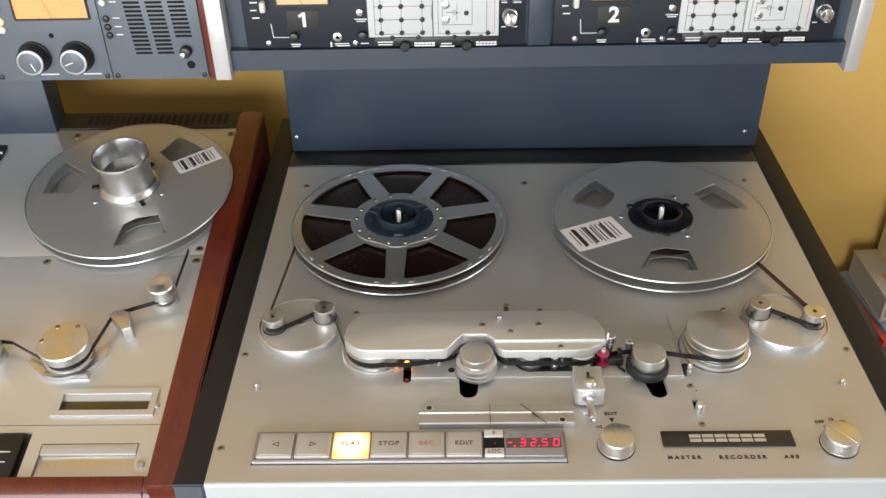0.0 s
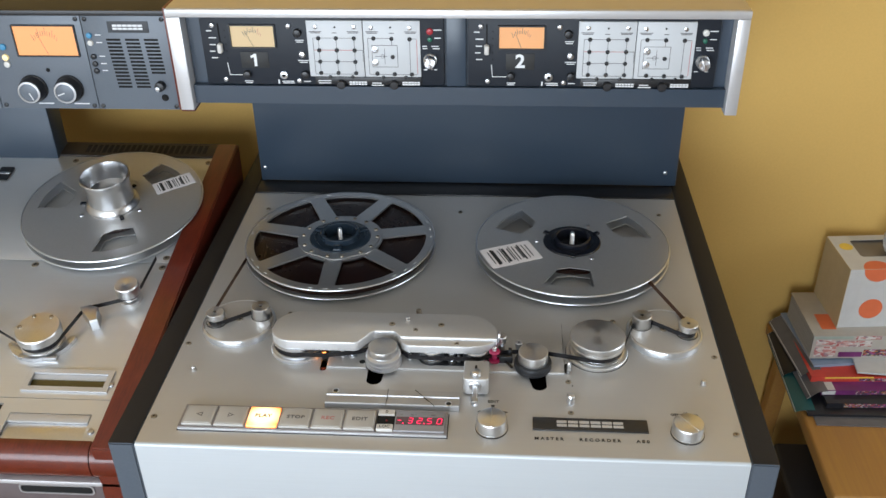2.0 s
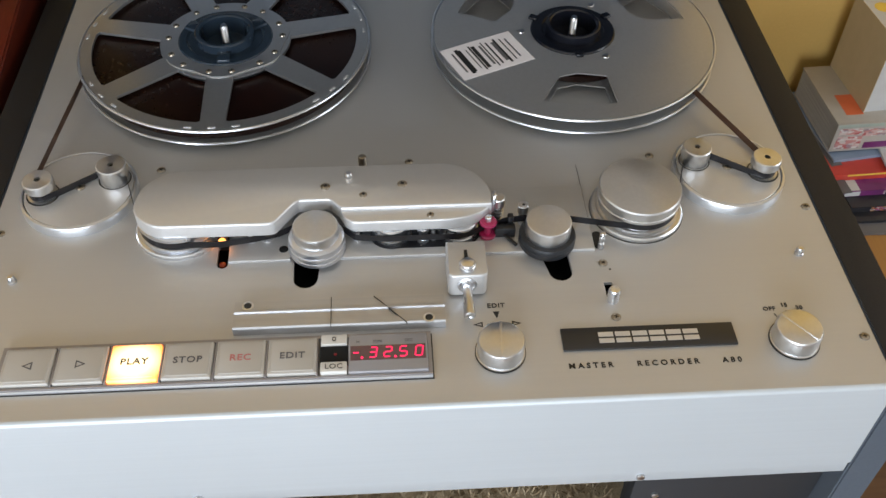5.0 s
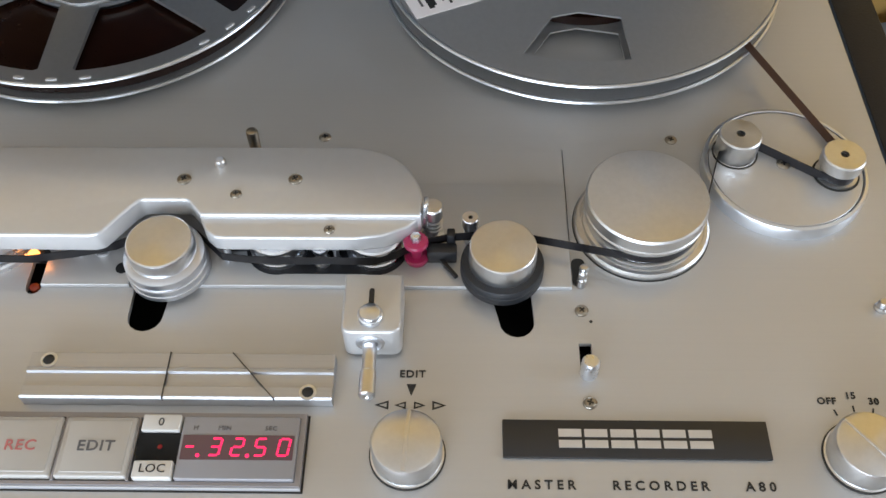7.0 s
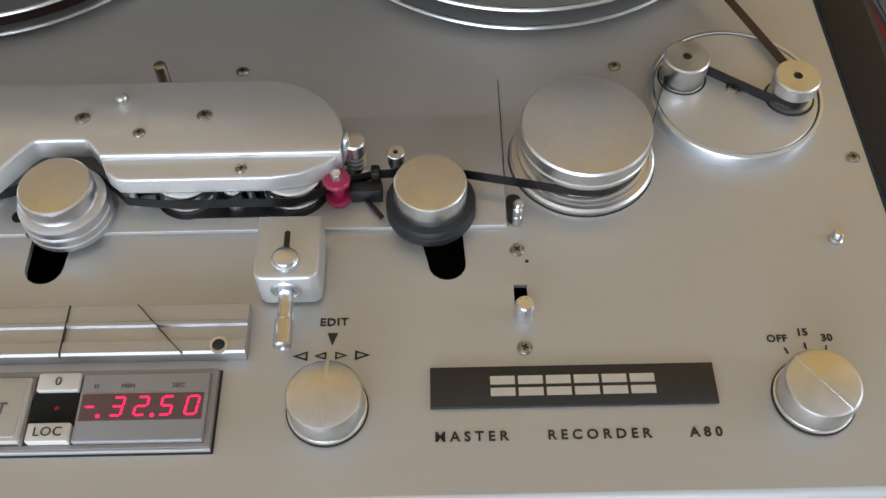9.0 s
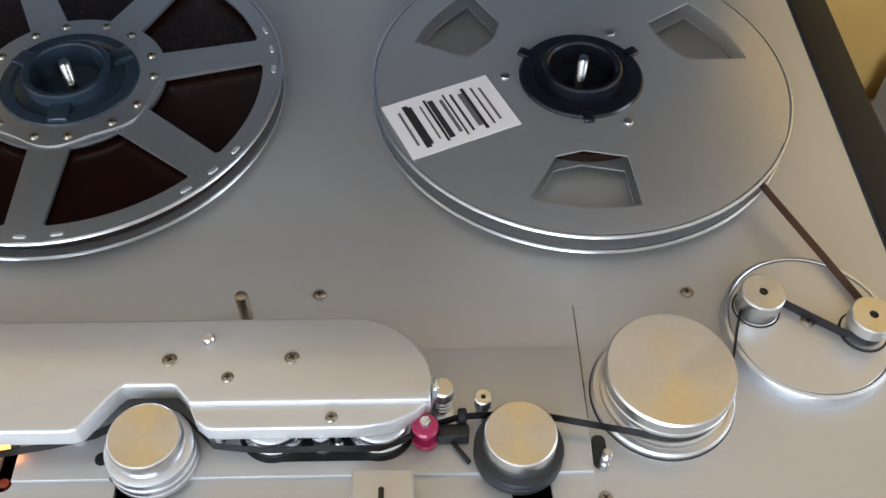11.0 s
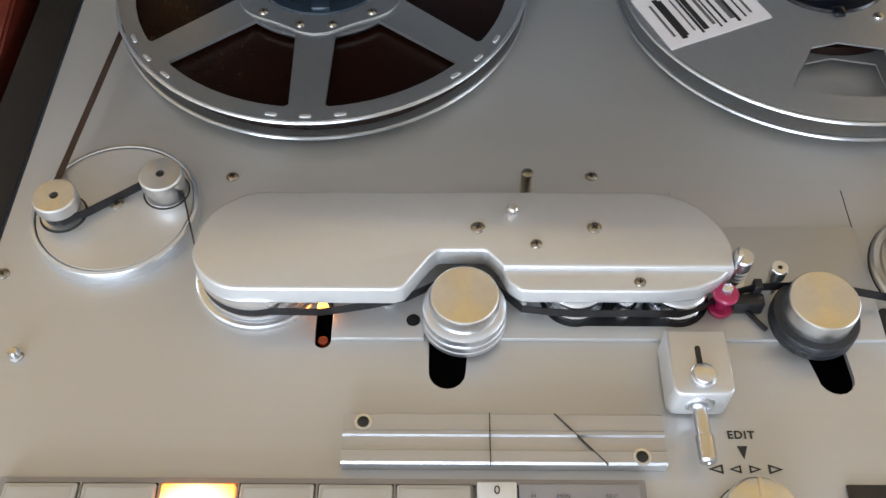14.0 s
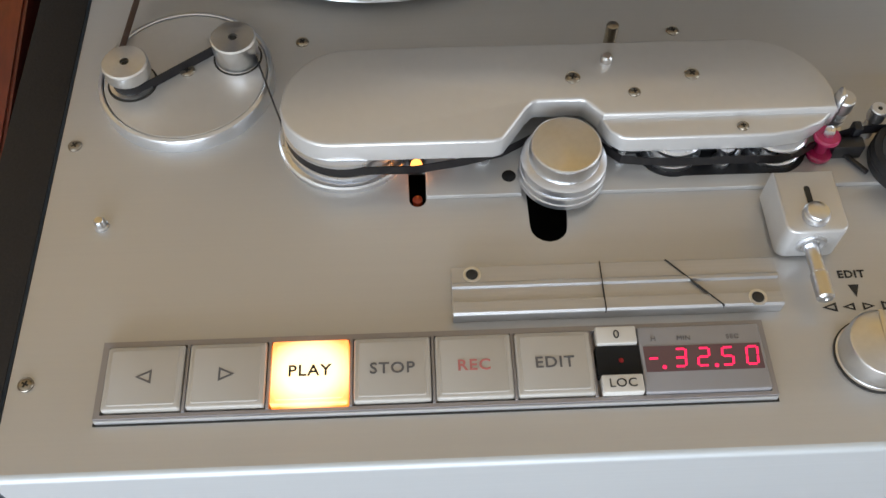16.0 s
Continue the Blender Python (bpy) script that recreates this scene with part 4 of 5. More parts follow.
way = [(-0.2875, -0.035)] + arc(-0.2925, -0.1980, 0.0098, 180, 292, 8) + arc(-0.2387, -0.1818, 0.0098, 112, -8, 8)
way += arc(-0.1800, -0.2320, 0.0312, 188, 285, 14) + [(-0.1455, -0.2625), (-0.1220, -0.2585), (-0.1020, -0.2535)] + arc(-0.0730, -0.2620, 0.0220, 128, 48, 6)
way += [(-0.0440, -0.2600), (-0.0300, -0.2618), (-0.0160, -0.2627), (0.0000, -0.2626), (0.0100, -0.2622), (0.0220, -0.2626), (0.0360, -0.2627), (0.0480, -0.2585), (0.0590, -0.2515), (0.0760, -0.2465), (0.0870, -0.2458)] + arc(0.1037, -0.2630, 0.0190, 112, 72, 5)
way += arc(0.1810, -0.2290, 0.0314, 250, 330, 12) + arc(0.2387, -0.1818, 0.0098, 190, 75, 8) + arc(0.2925, -0.1980, 0.0098, 250, 378, 8) + [(0.2250, -0.0060)]
ribbon = thing("magnetic_tape", "dark brown magnetic tape threaded past rollers and heads", "tape")
cut1, cut2 = 4, len(way) - 4
for nm, run, m in (("supply_run", way[:cut1], TAPE_SHEEN), ("head_run", way[cut1 - 1:cut2], TAPE_DARK), ("take_up_run", way[cut2 - 1:], TAPE_SHEEN)):
    part(nm, tape_strip(run, DECK + 0.0088, DECK + 0.0150), m, ribbon, "brown tape run with its sheen put into the colour" if m is TAPE_SHEEN else "")

# ---- meter bridge of the main recorder; flat work is drawn as (x, height) and faces the viewer ----
bridge = thing("meter_bridge", "blue-grey meter bridge with silver trim and two channel modules", "meter bridge", at(0, 0, 0.79))
BZ = -0.79


def face(y):
    """Puts flat work (x, z as height, thickness towards the viewer) on a front at depth y."""
    return Matrix.Translation((0, y, BZ)) @ UP


part("support_panel", box(B(), -0.326, 0.335, 0.196, 0.240, 0.0125, 0.345, 0.002), GREYBLUE, bridge, "tall blue-grey support panel")
for x in (-0.318, 0.3165):
    part("screw", bump_screw, CHROME, bridge, m=Matrix.Translation((x, 0.196, 0.826 + BZ)) @ UP)
part("bridge_case", along_x(B(), [(0.004, 1.0195 + BZ), (0.009, 1.0195 + BZ), (0.225, 1.060 + BZ), (0.225, 1.140 + BZ), (0.014, 1.140 + BZ), (0.014, 1.044 + BZ), (0.004, 1.044 + BZ)], -0.344, 0.3435), GREYBLUE, bridge)
part("recess_back", box(B(), -0.343, 0.343, 0.0145, 0.018, 1.044 + BZ, 1.1395 + BZ), CASE, bridge)
part("top_cover", along_x(B(), [(-0.003, 1.1385 + BZ), (-0.004, 1.140 + BZ), (-0.004, 1.147 + BZ), (-0.002, 1.149 + BZ), (0.235, 1.149 + BZ), (0.235, 1.1385 + BZ)], -0.362, 0.359), SILVERTOP, bridge, "satin silver top cover")
part("top_trim", box(B(), -0.3625, 0.3595, -0.0062, -0.0042, 1.1385 + BZ, 1.1485 + BZ, 0.0006), SILVER, bridge)
for x0, x1 in ((-0.3625, -0.3445), (0.3440, 0.3595)):
    part("end_trim", box(B(), x0, x1, -0.006, 0.205, 1.0130 + BZ, 1.1382 + BZ, 0.0012), SILVER, bridge, "silver end trim")
part("end_board", box(B(), -0.3680, -0.3630, 0.002, 0.205, 1.0100 + BZ, 1.1480 + BZ, 0.001), WOOD, bridge, "thin reddish wooden end board")
part("centre_post", box(B(), -0.0105, 0.0145, 0.006, 0.0140, 1.0445 + BZ, 1.1380 + BZ, 0.001), GREYBLUE, bridge)


def ux(px):
    return -0.187 + (px - 482) * 0.000318


def uz(py):
    return 1.132 - (py - 13) * 0.000338


def stick(bm, x0, y0, x1, y1, w, z0, z1):
    d = Vector((x1 - x0, y1 - y0)).normalized()
    nx, ny = -d.y * w / 2, d.x * w / 2
    return prism(bm, [(x0 + nx, y0 + ny), (x0 - nx, y0 - ny), (x1 - nx, y1 - ny), (x1 + nx, y1 + ny)], z0, z1)


def caption_bars(rows, z, parent, m, material=None):
    """Unreadable small print: one bar for each line of it."""
    for x, y, w, h in rows:
        part("caption_bar", box(B(), x - w / 2, x + w / 2, y - h / 2, y + h / 2, z, z + 0.0002), material or WHITEINK, parent, m=m)


def vu_meter(parent, x0, x1, z0, z1, glass, needle, m, arc_red=True):
    """A lit meter: rim, glowing face, scale ticks and needle."""
    cx, w, h = (x0 + x1) / 2, (x1 - x0) / 2, z1 - z0
    rim = part("meter", plate(B(), round_rect(x0 - 0.0012, x1 + 0.0012, z0 - 0.0012, z1 + 0.0012, 0.001, 3), [round_rect(x0 + 0.0006, x1 - 0.0006, z0 + 0.0006, z1 - 0.0006, 0.0008, 3)], 0.0, 0.0030), BLACK, parent, "lit level meter", m)
    part("meter_face", box(B(), x0, x1, z0, z1, 0.0, 0.0012), glass, rim)
    bm, red = B(), B()
    r = h * 1.5
    for k in range(12):
        a = radians(122 - k * 5.8)
        tall = 0.10 if k % 3 else 0.17
        stick(red if k > 8 else bm, cx + r * 0.72 * math.cos(a) * w / h * 0.62, z0 - 0.55 * h + r * 0.82 * math.sin(a), cx + r * (0.72 + tall) * math.cos(a) * w / h * 0.62, z0 - 0.55 * h + r * (0.82 + tall) * math.sin(a), 0.0005, 0.0012, 0.0014)
    part("scale", bm, GREYINK, rim)
    part("red_scale", red, REDINK, rim)
    part("needle", stick(B(), cx, z0 + 0.02 * h, cx + needle * w, z0 + 0.78 * h, 0.0004, 0.0014, 0.0017), GREYINK, rim)
    return rim


for ch, dx in (("1", 0.0), ("2", 0.3415)):
    F = face(0.0065)
    mod = part("channel_module", box(B(), -0.3245 + dx, -0.0135 + dx, 1.0455, 1.1375, -0.006, 0.0, 0.0008), PANELGREY, bridge, "dark grey channel module", F)
    vu_meter(mod, -0.2860 + dx, -0.2290 + dx, 1.0960, 1.1250, METERPALE if ch == "1" else METERMID, -0.35 if ch == "1" else -0.3, None)
    number = part("number_plate", box(B(), -0.2765 + dx, -0.2405 + dx, 1.0680, 1.0895, 0.0, 0.0008, 0.0002), INK, mod)
    if ch == "1":
        one = stick(B(), -0.2575, 1.0705, -0.2575, 1.0872, 0.0036, 0.0008, 0.0011)
        stick(one, -0.2632, 1.0826, -0.2572, 1.0862, 0.0030, 0.0008, 0.0012)
        part("numeral", one, WHITEINK, number)
    else:
        words("numeral", ch, 0.0245, at(-0.2585 + dx, 1.0787, 0.0010), WHITEINK, number, thick=0.0001, bold=0.0007)
    fader = part("slide_slot", box(B(), ux(121) + dx, ux(126) + dx, uz(150), uz(28), 0.0, 0.0006), HOLE, mod)
    part("slide_cap", prism(B(), round_rect(ux(114) + dx, ux(133) + dx, uz(140), uz(104), 0.002, 4), 0.0004, 0.0075, 0.002), WHITEKEY, fader)
    lines = B()
    stick(lines, ux(143) + dx, uz(183), ux(147) + dx, uz(231), 0.0008, 0.0001, 0.0004)
    stick(lines, ux(146) + dx, uz(231), ux(205) + dx, uz(231), 0.0008, 0.0001, 0.0004)
    part("lead_line", lines, WHITEINK, mod)
    for px, py, r in ((100, 35, 0.0034), (408, 37, 0.0034), (128, 249, 0.0034), (433, 253, 0.0034)):
        part("panel_screw", bump_screw, CHROME, mod, m=at(ux(px) + dx, uz(py), 0))
    for px, py, r, mm, h in ((443, 62, 0.0052, BLACK, 0.006), (460, 226, 0.0052, BLACK, 0.006), (220, 227, 0.0052, BLACK, 0.006), (455, 147, 0.0042, METAL, 0.003), (372, 230, 0.0055, METAL, 0.003), (372, 230, 0.0026, HOLE, 0.0034)):
        part("trim_knob" if mm is BLACK else "socket", drum(B(), r, 0, h, ux(px) + dx, uz(py), 0.0008, 18), mm, mod)
    caption_bars([(ux(p) + dx, uz(q), w, h) for p, q, w, h in ((84, 57, .007, .0014), (95, 84, .010, .0014), (92, 111, .008, .0014), (88, 137, .007, .0014), (94, 163, .008, .0014), (448, 92, .011, .0012), (448, 99, .009, .0012), (457, 172, .014, .0012), (457, 179, .010, .0012), (465, 256, .009, .0012), (222, 256, .011, .0012), (222, 263, .009, .0012), (385, 256, .016, .0012), (388, 263, .015, .0012), (347, 258, .002, .006))], 0.0, mod, None)
    for k in range(5):
        part("notch", drum(B(), 0.0009, 0, 0.0004, ux(147) + dx, uz(55 + 27 * k), 0.0001, 8), HOLE, mod)
    for half_k, (p0, p1) in enumerate(((482, 705), (708, 934))):
        board = part("routing_board", box(B(), ux(p0) + dx, ux(p1) + dx, uz(232), uz(13), 0.0, 0.0030, 0.0004), WHITEBOARD, mod, "white printed routing board with black jacks")
        dots = [(c, q) for c in (527, 598, 670) for q in (80, 127, 172, 217)] if half_k == 0 else [(748, 80), (820, 81), (892, 82), (757, 218), (827, 220), (897, 221), (822, 152)]
        for p, q in dots:
            part("jack", lathe(B(), [(0.0027, 0.003), (0.0027, 0.0044), (0.0016, 0.0048), (0, 0.0040)], ux(p) + dx, uz(q), 12), BLACK, board)
        for p, q in (((518, 37), (672, 37)) if half_k == 0 else ((740, 40), (893, 40))):
            part("board_screw", drum(B(), 0.0030, 0.003, 0.0042, ux(p) + dx, uz(q), 0.0006, 12), METAL, board)
        part("pin_hole", drum(B(), 0.0013, 0.003, 0.0034, ux(596 if half_k == 0 else 817) + dx, uz(38), 0.0001, 10), INK, board)
        rd = B()

        def line(x0, y0, x1, y1, w, z0, z1, board=board):
            part("diagram_line", stick(B(), x0, y0, x1, y1, w, z0, z1), GREYINK, board)

        if half_k == 0:
            for c in (527, 598, 670):
                line(ux(c) + dx, uz(80), ux(c) + dx, uz(217), 0.0006, 0.003, 0.0032)
            for q in (80, 172):
                line(ux(505) + dx, uz(q), ux(670) + dx, uz(q), 0.0006, 0.003, 0.0032)
            stick(rd, ux(505) + dx, uz(127), ux(670) + dx, uz(127), 0.0007, 0.003, 0.0032)
            line(ux(505) + dx, uz(80), ux(505) + dx, uz(222), 0.0006, 0.003, 0.0032)
            line(ux(670) + dx, uz(127), ux(702) + dx, uz(127), 0.0006, 0.003, 0.0032)
            line(ux(702) + dx, uz(127), ux(702) + dx, uz(172), 0.0006, 0.003, 0.0032)
            line(ux(505) + dx, uz(222), ux(670) + dx, uz(222), 0.0006, 0.003, 0.0032)
        else:
            for x0, y0, x1, y1 in ((740, 107, 842, 107), (842, 107, 842, 192), (842, 192, 740, 192), (740, 192, 740, 107), (725, 80, 820, 80), (725, 80, 725, 222), (725, 222, 920, 222), (892, 82, 892, 222), (820, 80, 820, 107), (752, 150, 800, 150), (790, 120, 790, 180), (892, 82, 920, 82)):
                line(ux(x0) + dx, uz(y0), ux(x1) + dx, uz(y1), 0.0006, 0.003, 0.0032)
            stick(rd, ux(920) + dx, uz(85), ux(920) + dx, uz(218), 0.0007, 0.003, 0.0032)
            for q in (125, 175):
                part("level_pot", lathe(B(), [(0.0042, 0.003), (0.0042, 0.0040), (0.0024, 0.0044), (0.0020, 0.0036), (0, 0.0036)], ux(752) + dx, uz(q), 18), METAL, board)
            part("ring_mark", lathe(B(), [(0.0026, 0.003), (0.0026, 0.0033), (0.0020, 0.0033)], ux(782) + dx, uz(150), 16), GREYINK, board)
        part("red_line", rd, REDINK, board)
        caption_bars([(ux(p0 + 35) + dx, uz(55), .016, .0010), (ux(p0 + 35) + dx, uz(60), .013, .0010), (ux(p1 - 38) + dx, uz(55), .015, .0010), (ux(p1 - 38) + dx, uz(60), .013, .0010), (ux((p0 + p1) / 2) + dx, uz(60), .006, .0010)], 0.003, board, None, material=GREYINK)
    strip = part("module_strip", box(B(), ux(500) + dx, ux(936) + dx, 1.0465, uz(235), 0.0, 0.0022, 0.0003), BLACK, mod)
    for p in (606, 823):
        part("latch_knob", lathe(B(), [(0.0058, 0.0), (0.0058, 0.0070), (0.0046, 0.0082), (0, 0.0084)], ux(p) + dx, 1.0478, 20), BLACK, strip)
    for p in (563, 655, 780, 872):
        part("clip", drum(B(), 0.0024, 0.0, 0.0045, ux(p) + dx, uz(233), 0.0006, 12), BLACK, strip)
    caption_bars([(ux(p) + dx, uz(q), w, .0013) for p, q, w in ((538, 250, .017), (538, 259, .016), (752, 258, .012), (755, 267, .016))], 0.0022, strip, None)
    for p in (640, 856):
        part("logo_block", block_logo(ux(p) + dx, ux(p + 73) + dx, uz(266), uz(252), 0.0022), WHITEINK, strip)
    part("record_light", drum(B(), 0.0042, 0, 0.0030, ux(972) + dx, uz(55), 0.0010, 16), REDLED if ch == "1" else WHITEKEY, mod)
    part("ready_light", drum(B(), 0.0032, 0, 0.0025, ux(972) + dx, uz(86), 0.0010, 16), GREENLED, mod)
    selector = part("selector_knob", lathe(B(), [(0.0085, 0), (0.0085, 0.004), (0.0074, 0.005), (0.0072, 0.0150), (0.0062, 0.0160), (0, 0.0160)], 0, 0, 24), METAL, mod, "grey selector knob", at(ux(972) + dx, uz(165), 0, 25))
    part("pointer", box(B(), -0.0012, 0.0012, -0.0080, 0.0080, 0.0040, 0.0172, 0.0005), METAL, selector)
    caption_bars([(ux(1003) + dx, uz(50), .010, .0013), (ux(1003) + dx, uz(81), .008, .0013), (ux(950) + dx, uz(113), .006, .0012), (ux(992) + dx, uz(113), .009, .0012), (ux(952) + dx, uz(122), .006, .0012), (ux(997) + dx, uz(122), .009, .0012), (ux(952) + dx, uz(205), .005, .0012), (ux(993) + dx, uz(205), .004, .0012)], 0.0, mod, None)

# ---- the second recorder, in mahogany, with a tilted deck ----
left = thing("tape_recorder", "silver tape recorder in a mahogany console", "tape recorder", at(-0.3944, -0.3776, 0))
TILT = Matrix.Translation((0, 0, 0.7369)) @ Matrix.Rotation(math.atan(0.1555), 4, "X")


def ld(name, bm, material, parent=None, label=""):
    return part(name, bm, material, parent or left, label, TILT if parent is None else None)


ld("reel_plate", box(B(), -0.58, -0.008, 0.3465, 0.603, -0.004, 0.0, 0.0006), LEFTALU, label="brushed aluminium reel plate")
ld("head_plate", plate(B(), [(-0.58, 0.0935), (-0.009, 0.0935), (-0.009, 0.3455), (-0.58, 0.3455)], [[(-0.128, 0.108), (-0.028, 0.108), (-0.028, 0.134), (-0.128, 0.134)]], -0.004, 0.0), LEFTALU)
ld("control_plate", plate(B(), [(-0.58, 0.014), (-0.009, 0.014), (-0.009, 0.0925), (-0.58, 0.0925)], [[(-0.132, 0.026), (-0.030, 0.026), (-0.030, 0.070), (-0.132, 0.070)], [(-0.36, 0.022), (-0.146, 0.022), (-0.146, 0.084), (-0.36, 0.084)]], -0.004, 0.0), LEFTALU)
window = ld("counter_window", plate(B(), [(-0.133, 0.1035), (-0.023, 0.1035), (-0.023, 0.1385), (-0.133, 0.1385)], [[(-0.126, 0.1105), (-0.030, 0.1105), (-0.030, 0.1320), (-0.126, 0.1320)]], 0.0004, 0.0030), SILVER, label="counter window in a bright frame")
part("glass", box(B(), -0.1275, -0.0285, 0.1085, 0.1260, -0.010, -0.004), mat("olive_display_glass", (0.11, 0.09, 0.035), 0.10, 0.0, 0.2, 30), window)
part("slope", along_x(B(), [(0.1262, -0.010), (0.1262, -0.003), (0.1335, 0.0), (0.1340, 0.0), (0.1340, -0.010)], -0.1275, -0.0285), SILVER, window)
lid = ld("tray_lid", box(B(), -0.1310, -0.0310, 0.0270, 0.0560, -0.006, -0.0025, 0.0006), CAP, label="recessed satin lid")
part("step", box(B(), -0.1310, -0.0310, 0.0565, 0.0690, -0.006, 0.0005, 0.0008), SILVER, lid)
keys = ld("key_bed", box(B(), -0.359, -0.147, 0.0225, 0.0835, -0.010, -0.003), BLACK)
for k in range(6):
    part("key", box(B(), -0.182 - k * 0.034, -0.152 - k * 0.034, 0.027, 0.079, -0.003, 0.004, 0.0015), BLACK, keys)
    caption_bars([(-0.167 - k * 0.034, 0.046, 0.010, 0.0014), (-0.167 - k * 0.034, 0.058, 0.014, 0.0014)], 0.004, keys, None)
for x, y in ((-0.021, 0.335), (-0.207, 0.336), (-0.019, 0.590), (-0.021, 0.356), (-0.24, 0.590)):
    part("screw", screw_me, BRASS, left, m=TILT @ at(x, y, 0.0, x * 3000))
ld("screw_cap", drum(B(), 0.0042, 0, 0.0026, -0.0225, 0.1175, 0.001, 14), CHROME)
ld("screw_cap", drum(B(), 0.0042, 0, 0.0026, -0.0225, 0.0440, 0.001, 14), CHROME)
drum_l = ld("tape_drum", lathe(B(), [(0.0275, 0), (0.0275, 0.008), (0.0255, 0.009), (0.0255, 0.017), (0.0285, 0.018), (0.0285, 0.0285), (0.0275, 0.030), (0, 0.0302)], -0.1345, 0.184, 48), CAP, label="round satin drum on the head plate")
for a in (60, 120, 180):
    part("cap_screw", drum(B(), 0.0028, 0.029, 0.0312, -0.1345 + 0.023 * math.cos(radians(a)), 0.184 + 0.023 * math.sin(radians(a)), 0.0006, 12), BRASS, drum_l)
ld("drum_guard", plate(B(), arc(-0.1375, 0.196, 0.0445, 205, 355, 18) + arc(-0.1375, 0.199, 0.0370, 355, 205, 18), [], 0.0002, 0.0060), METAL, label="curved bright guard below the drum")
ld("tape_roller", lathe(B(), [(0.0150, 0), (0.0150, 0.005), (0.0130, 0.0058), (0.0110, 0.0062), (0.0110, 0.0140), (0.0160, 0.0146), (0.0160, 0.0285), (0.0150, 0.0300), (0.003, 0.0300), (0, 0.0285)], -0.0450, 0.2690, 32), CAP)
ld("tape_shoe", prism(B(), [(-0.1000, 0.2350), (-0.0880, 0.2410), (-0.0760, 0.2370), (-0.0690, 0.2130), (-0.0780, 0.2090), (-0.0900, 0.2220)], 0.0, 0.0180, 0.002), CHROME, label="bright curved tape shoe")
ld("drum_foot", box(B(), -0.1560, -0.1060, 0.1535, 0.1610, 0.0003, 0.0062, 0.001), CHROME, label="bright bar below the drum")
ld("tape_roller", lathe(B(), [(0.0130, 0), (0.0130, 0.006), (0.0090, 0.0065), (0.0090, 0.0140), (0.0130, 0.0146), (0.0130, 0.0250), (0, 0.0260)], -0.2200, 0.185, 28), CAP)
grip = ld("carry_handle", plate(B(), round_rect(-0.3550, -0.3330, 0.5340, 0.5680, 0.002), [], 0.0003, 0.0024), BLACK, label="black slotted grip with a bright bar")
part("grip_bar", box(B(), -0.3545, -0.3335, 0.5485, 0.5525, 0.0024, 0.0040, 0.0006), CHROME, grip)

# console round the second recorder
wood = along_x(B(), [(0.008, 0.655), (0.008, 0.7510), (0.012, 0.7540), (0.606, 0.8480), (0.614, 0.8465), (0.614, 0.60), (0.06, 0.60)], -0.0080, 0.0255)
bmesh.ops.bevel(wood, geom=wood.edges[:], offset=0.002, segments=2, affect="EDGES")
part("side_board", wood, WOOD, left, "glossy mahogany side board")
bar = [(0.026 - 0.021 * math.sin(radians(a)) ** 0.8, 0.7215 + 0.0240 * math.cos(radians(a))) for a in range(10, 171, 16)]
part("front_rail", along_x(B(), [(0.027, 0.7455)] + bar + [(0.027, 0.6975)], -0.60, -0.0145), WOOD, left, "rounded mahogany front rail")
part("rail_end", along_x(B(), [(0.027, 0.7455)] + bar + [(0.027, 0.6975)], -0.0130, 0.0255), WOOD, left)
part("rail_lip", box(B(), -0.60, 0.0255, 0.008, 0.024, 0.6905, 0.6965, 0.001), SILVER, left)
part("apron", box(B(), -0.60, 0.0255, 0.018, 0.034, 0.648, 0.690, 0.001), mat("grey_apron_enamel", (0.16, 0.13, 0.13), 0.4, 0.2, 0.2, 60), left)
pull = part("pull_recess", prism(B(), round_rect(-0.10, -0.010, -0.006, 0.006, 0.004), 0, 0.0012), HOLE, left, m=Matrix.Translation((-0.014, 0.018, 0.675)) @ UP)
part("pull_rim", plate(B(), round_rect(-0.1015, -0.0085, -0.0075, 0.0075, 0.005), [round_rect(-0.0995, -0.0105, -0.0055, 0.0055, 0.004)], 0.0006, 0.0022), MILLED, left, m=Matrix.Translation((-0.014, 0.018, 0.675)) @ UP)
part("deck_underside", box(B(), -0.60, -0.0085, 0.035, 0.59, 0.60, 0.715), CASE, left)
vent = ld("rear_vent", box(B(), -0.60, -0.012, 0.6045, 0.642, -0.060, 0.002, 0.001), DARKWOOD, label="dark slotted vent board behind the deck")
for k in range(22):
    part("slot", box(B(), -0.232 + k * 0.0094, -0.2262 + k * 0.0094, 0.612, 0.634, 0.0021, 0.0024), HOLE, vent)
for s in (-0.595, -0.01):
    part("leg_panel", box(B(), s + 0.002, s + 0.030, 0.105, 0.60, 0.0, 0.598, 0.002), WOOD, left)

rack = thing("equipment_rack", "silver and black slatted equipment rack under the console", "rack", at(-0.3944, -0.3776, 0))
part("rack_body", box(B(), -0.57, -0.012, 0.044, 0.58, 0.0, 0.580, 0.002), BLACK, rack)
part("rack_top", box(B(), -0.57, 0.016, 0.044, 0.10, 0.582, 0.646, 0.002), BLACK, rack)
for k in range(10):
    z = 0.632 - k * 0.030
    part("rack_panel", box(B(), -0.56, 0.016 - 0.004 * (k % 2), 0.034, 0.044, z, z + 0.0085, 0.0012), SILVER, rack, "narrow silver rack panel")
    part("rack_strip", box(B(), -0.56, 0.012, 0.039, 0.044, z - 0.0105, z - 0.0070, 0.0008), WHITEKEY if k % 2 else SILVER, rack)
    part("rack_button", drum(B(), 0.0018, 0.0, 0.002, 0, 0, 0.0004, 10), BLACK, rack, m=Matrix.Translation((-0.016, 0.034, z + 0.0042)) @ UP)

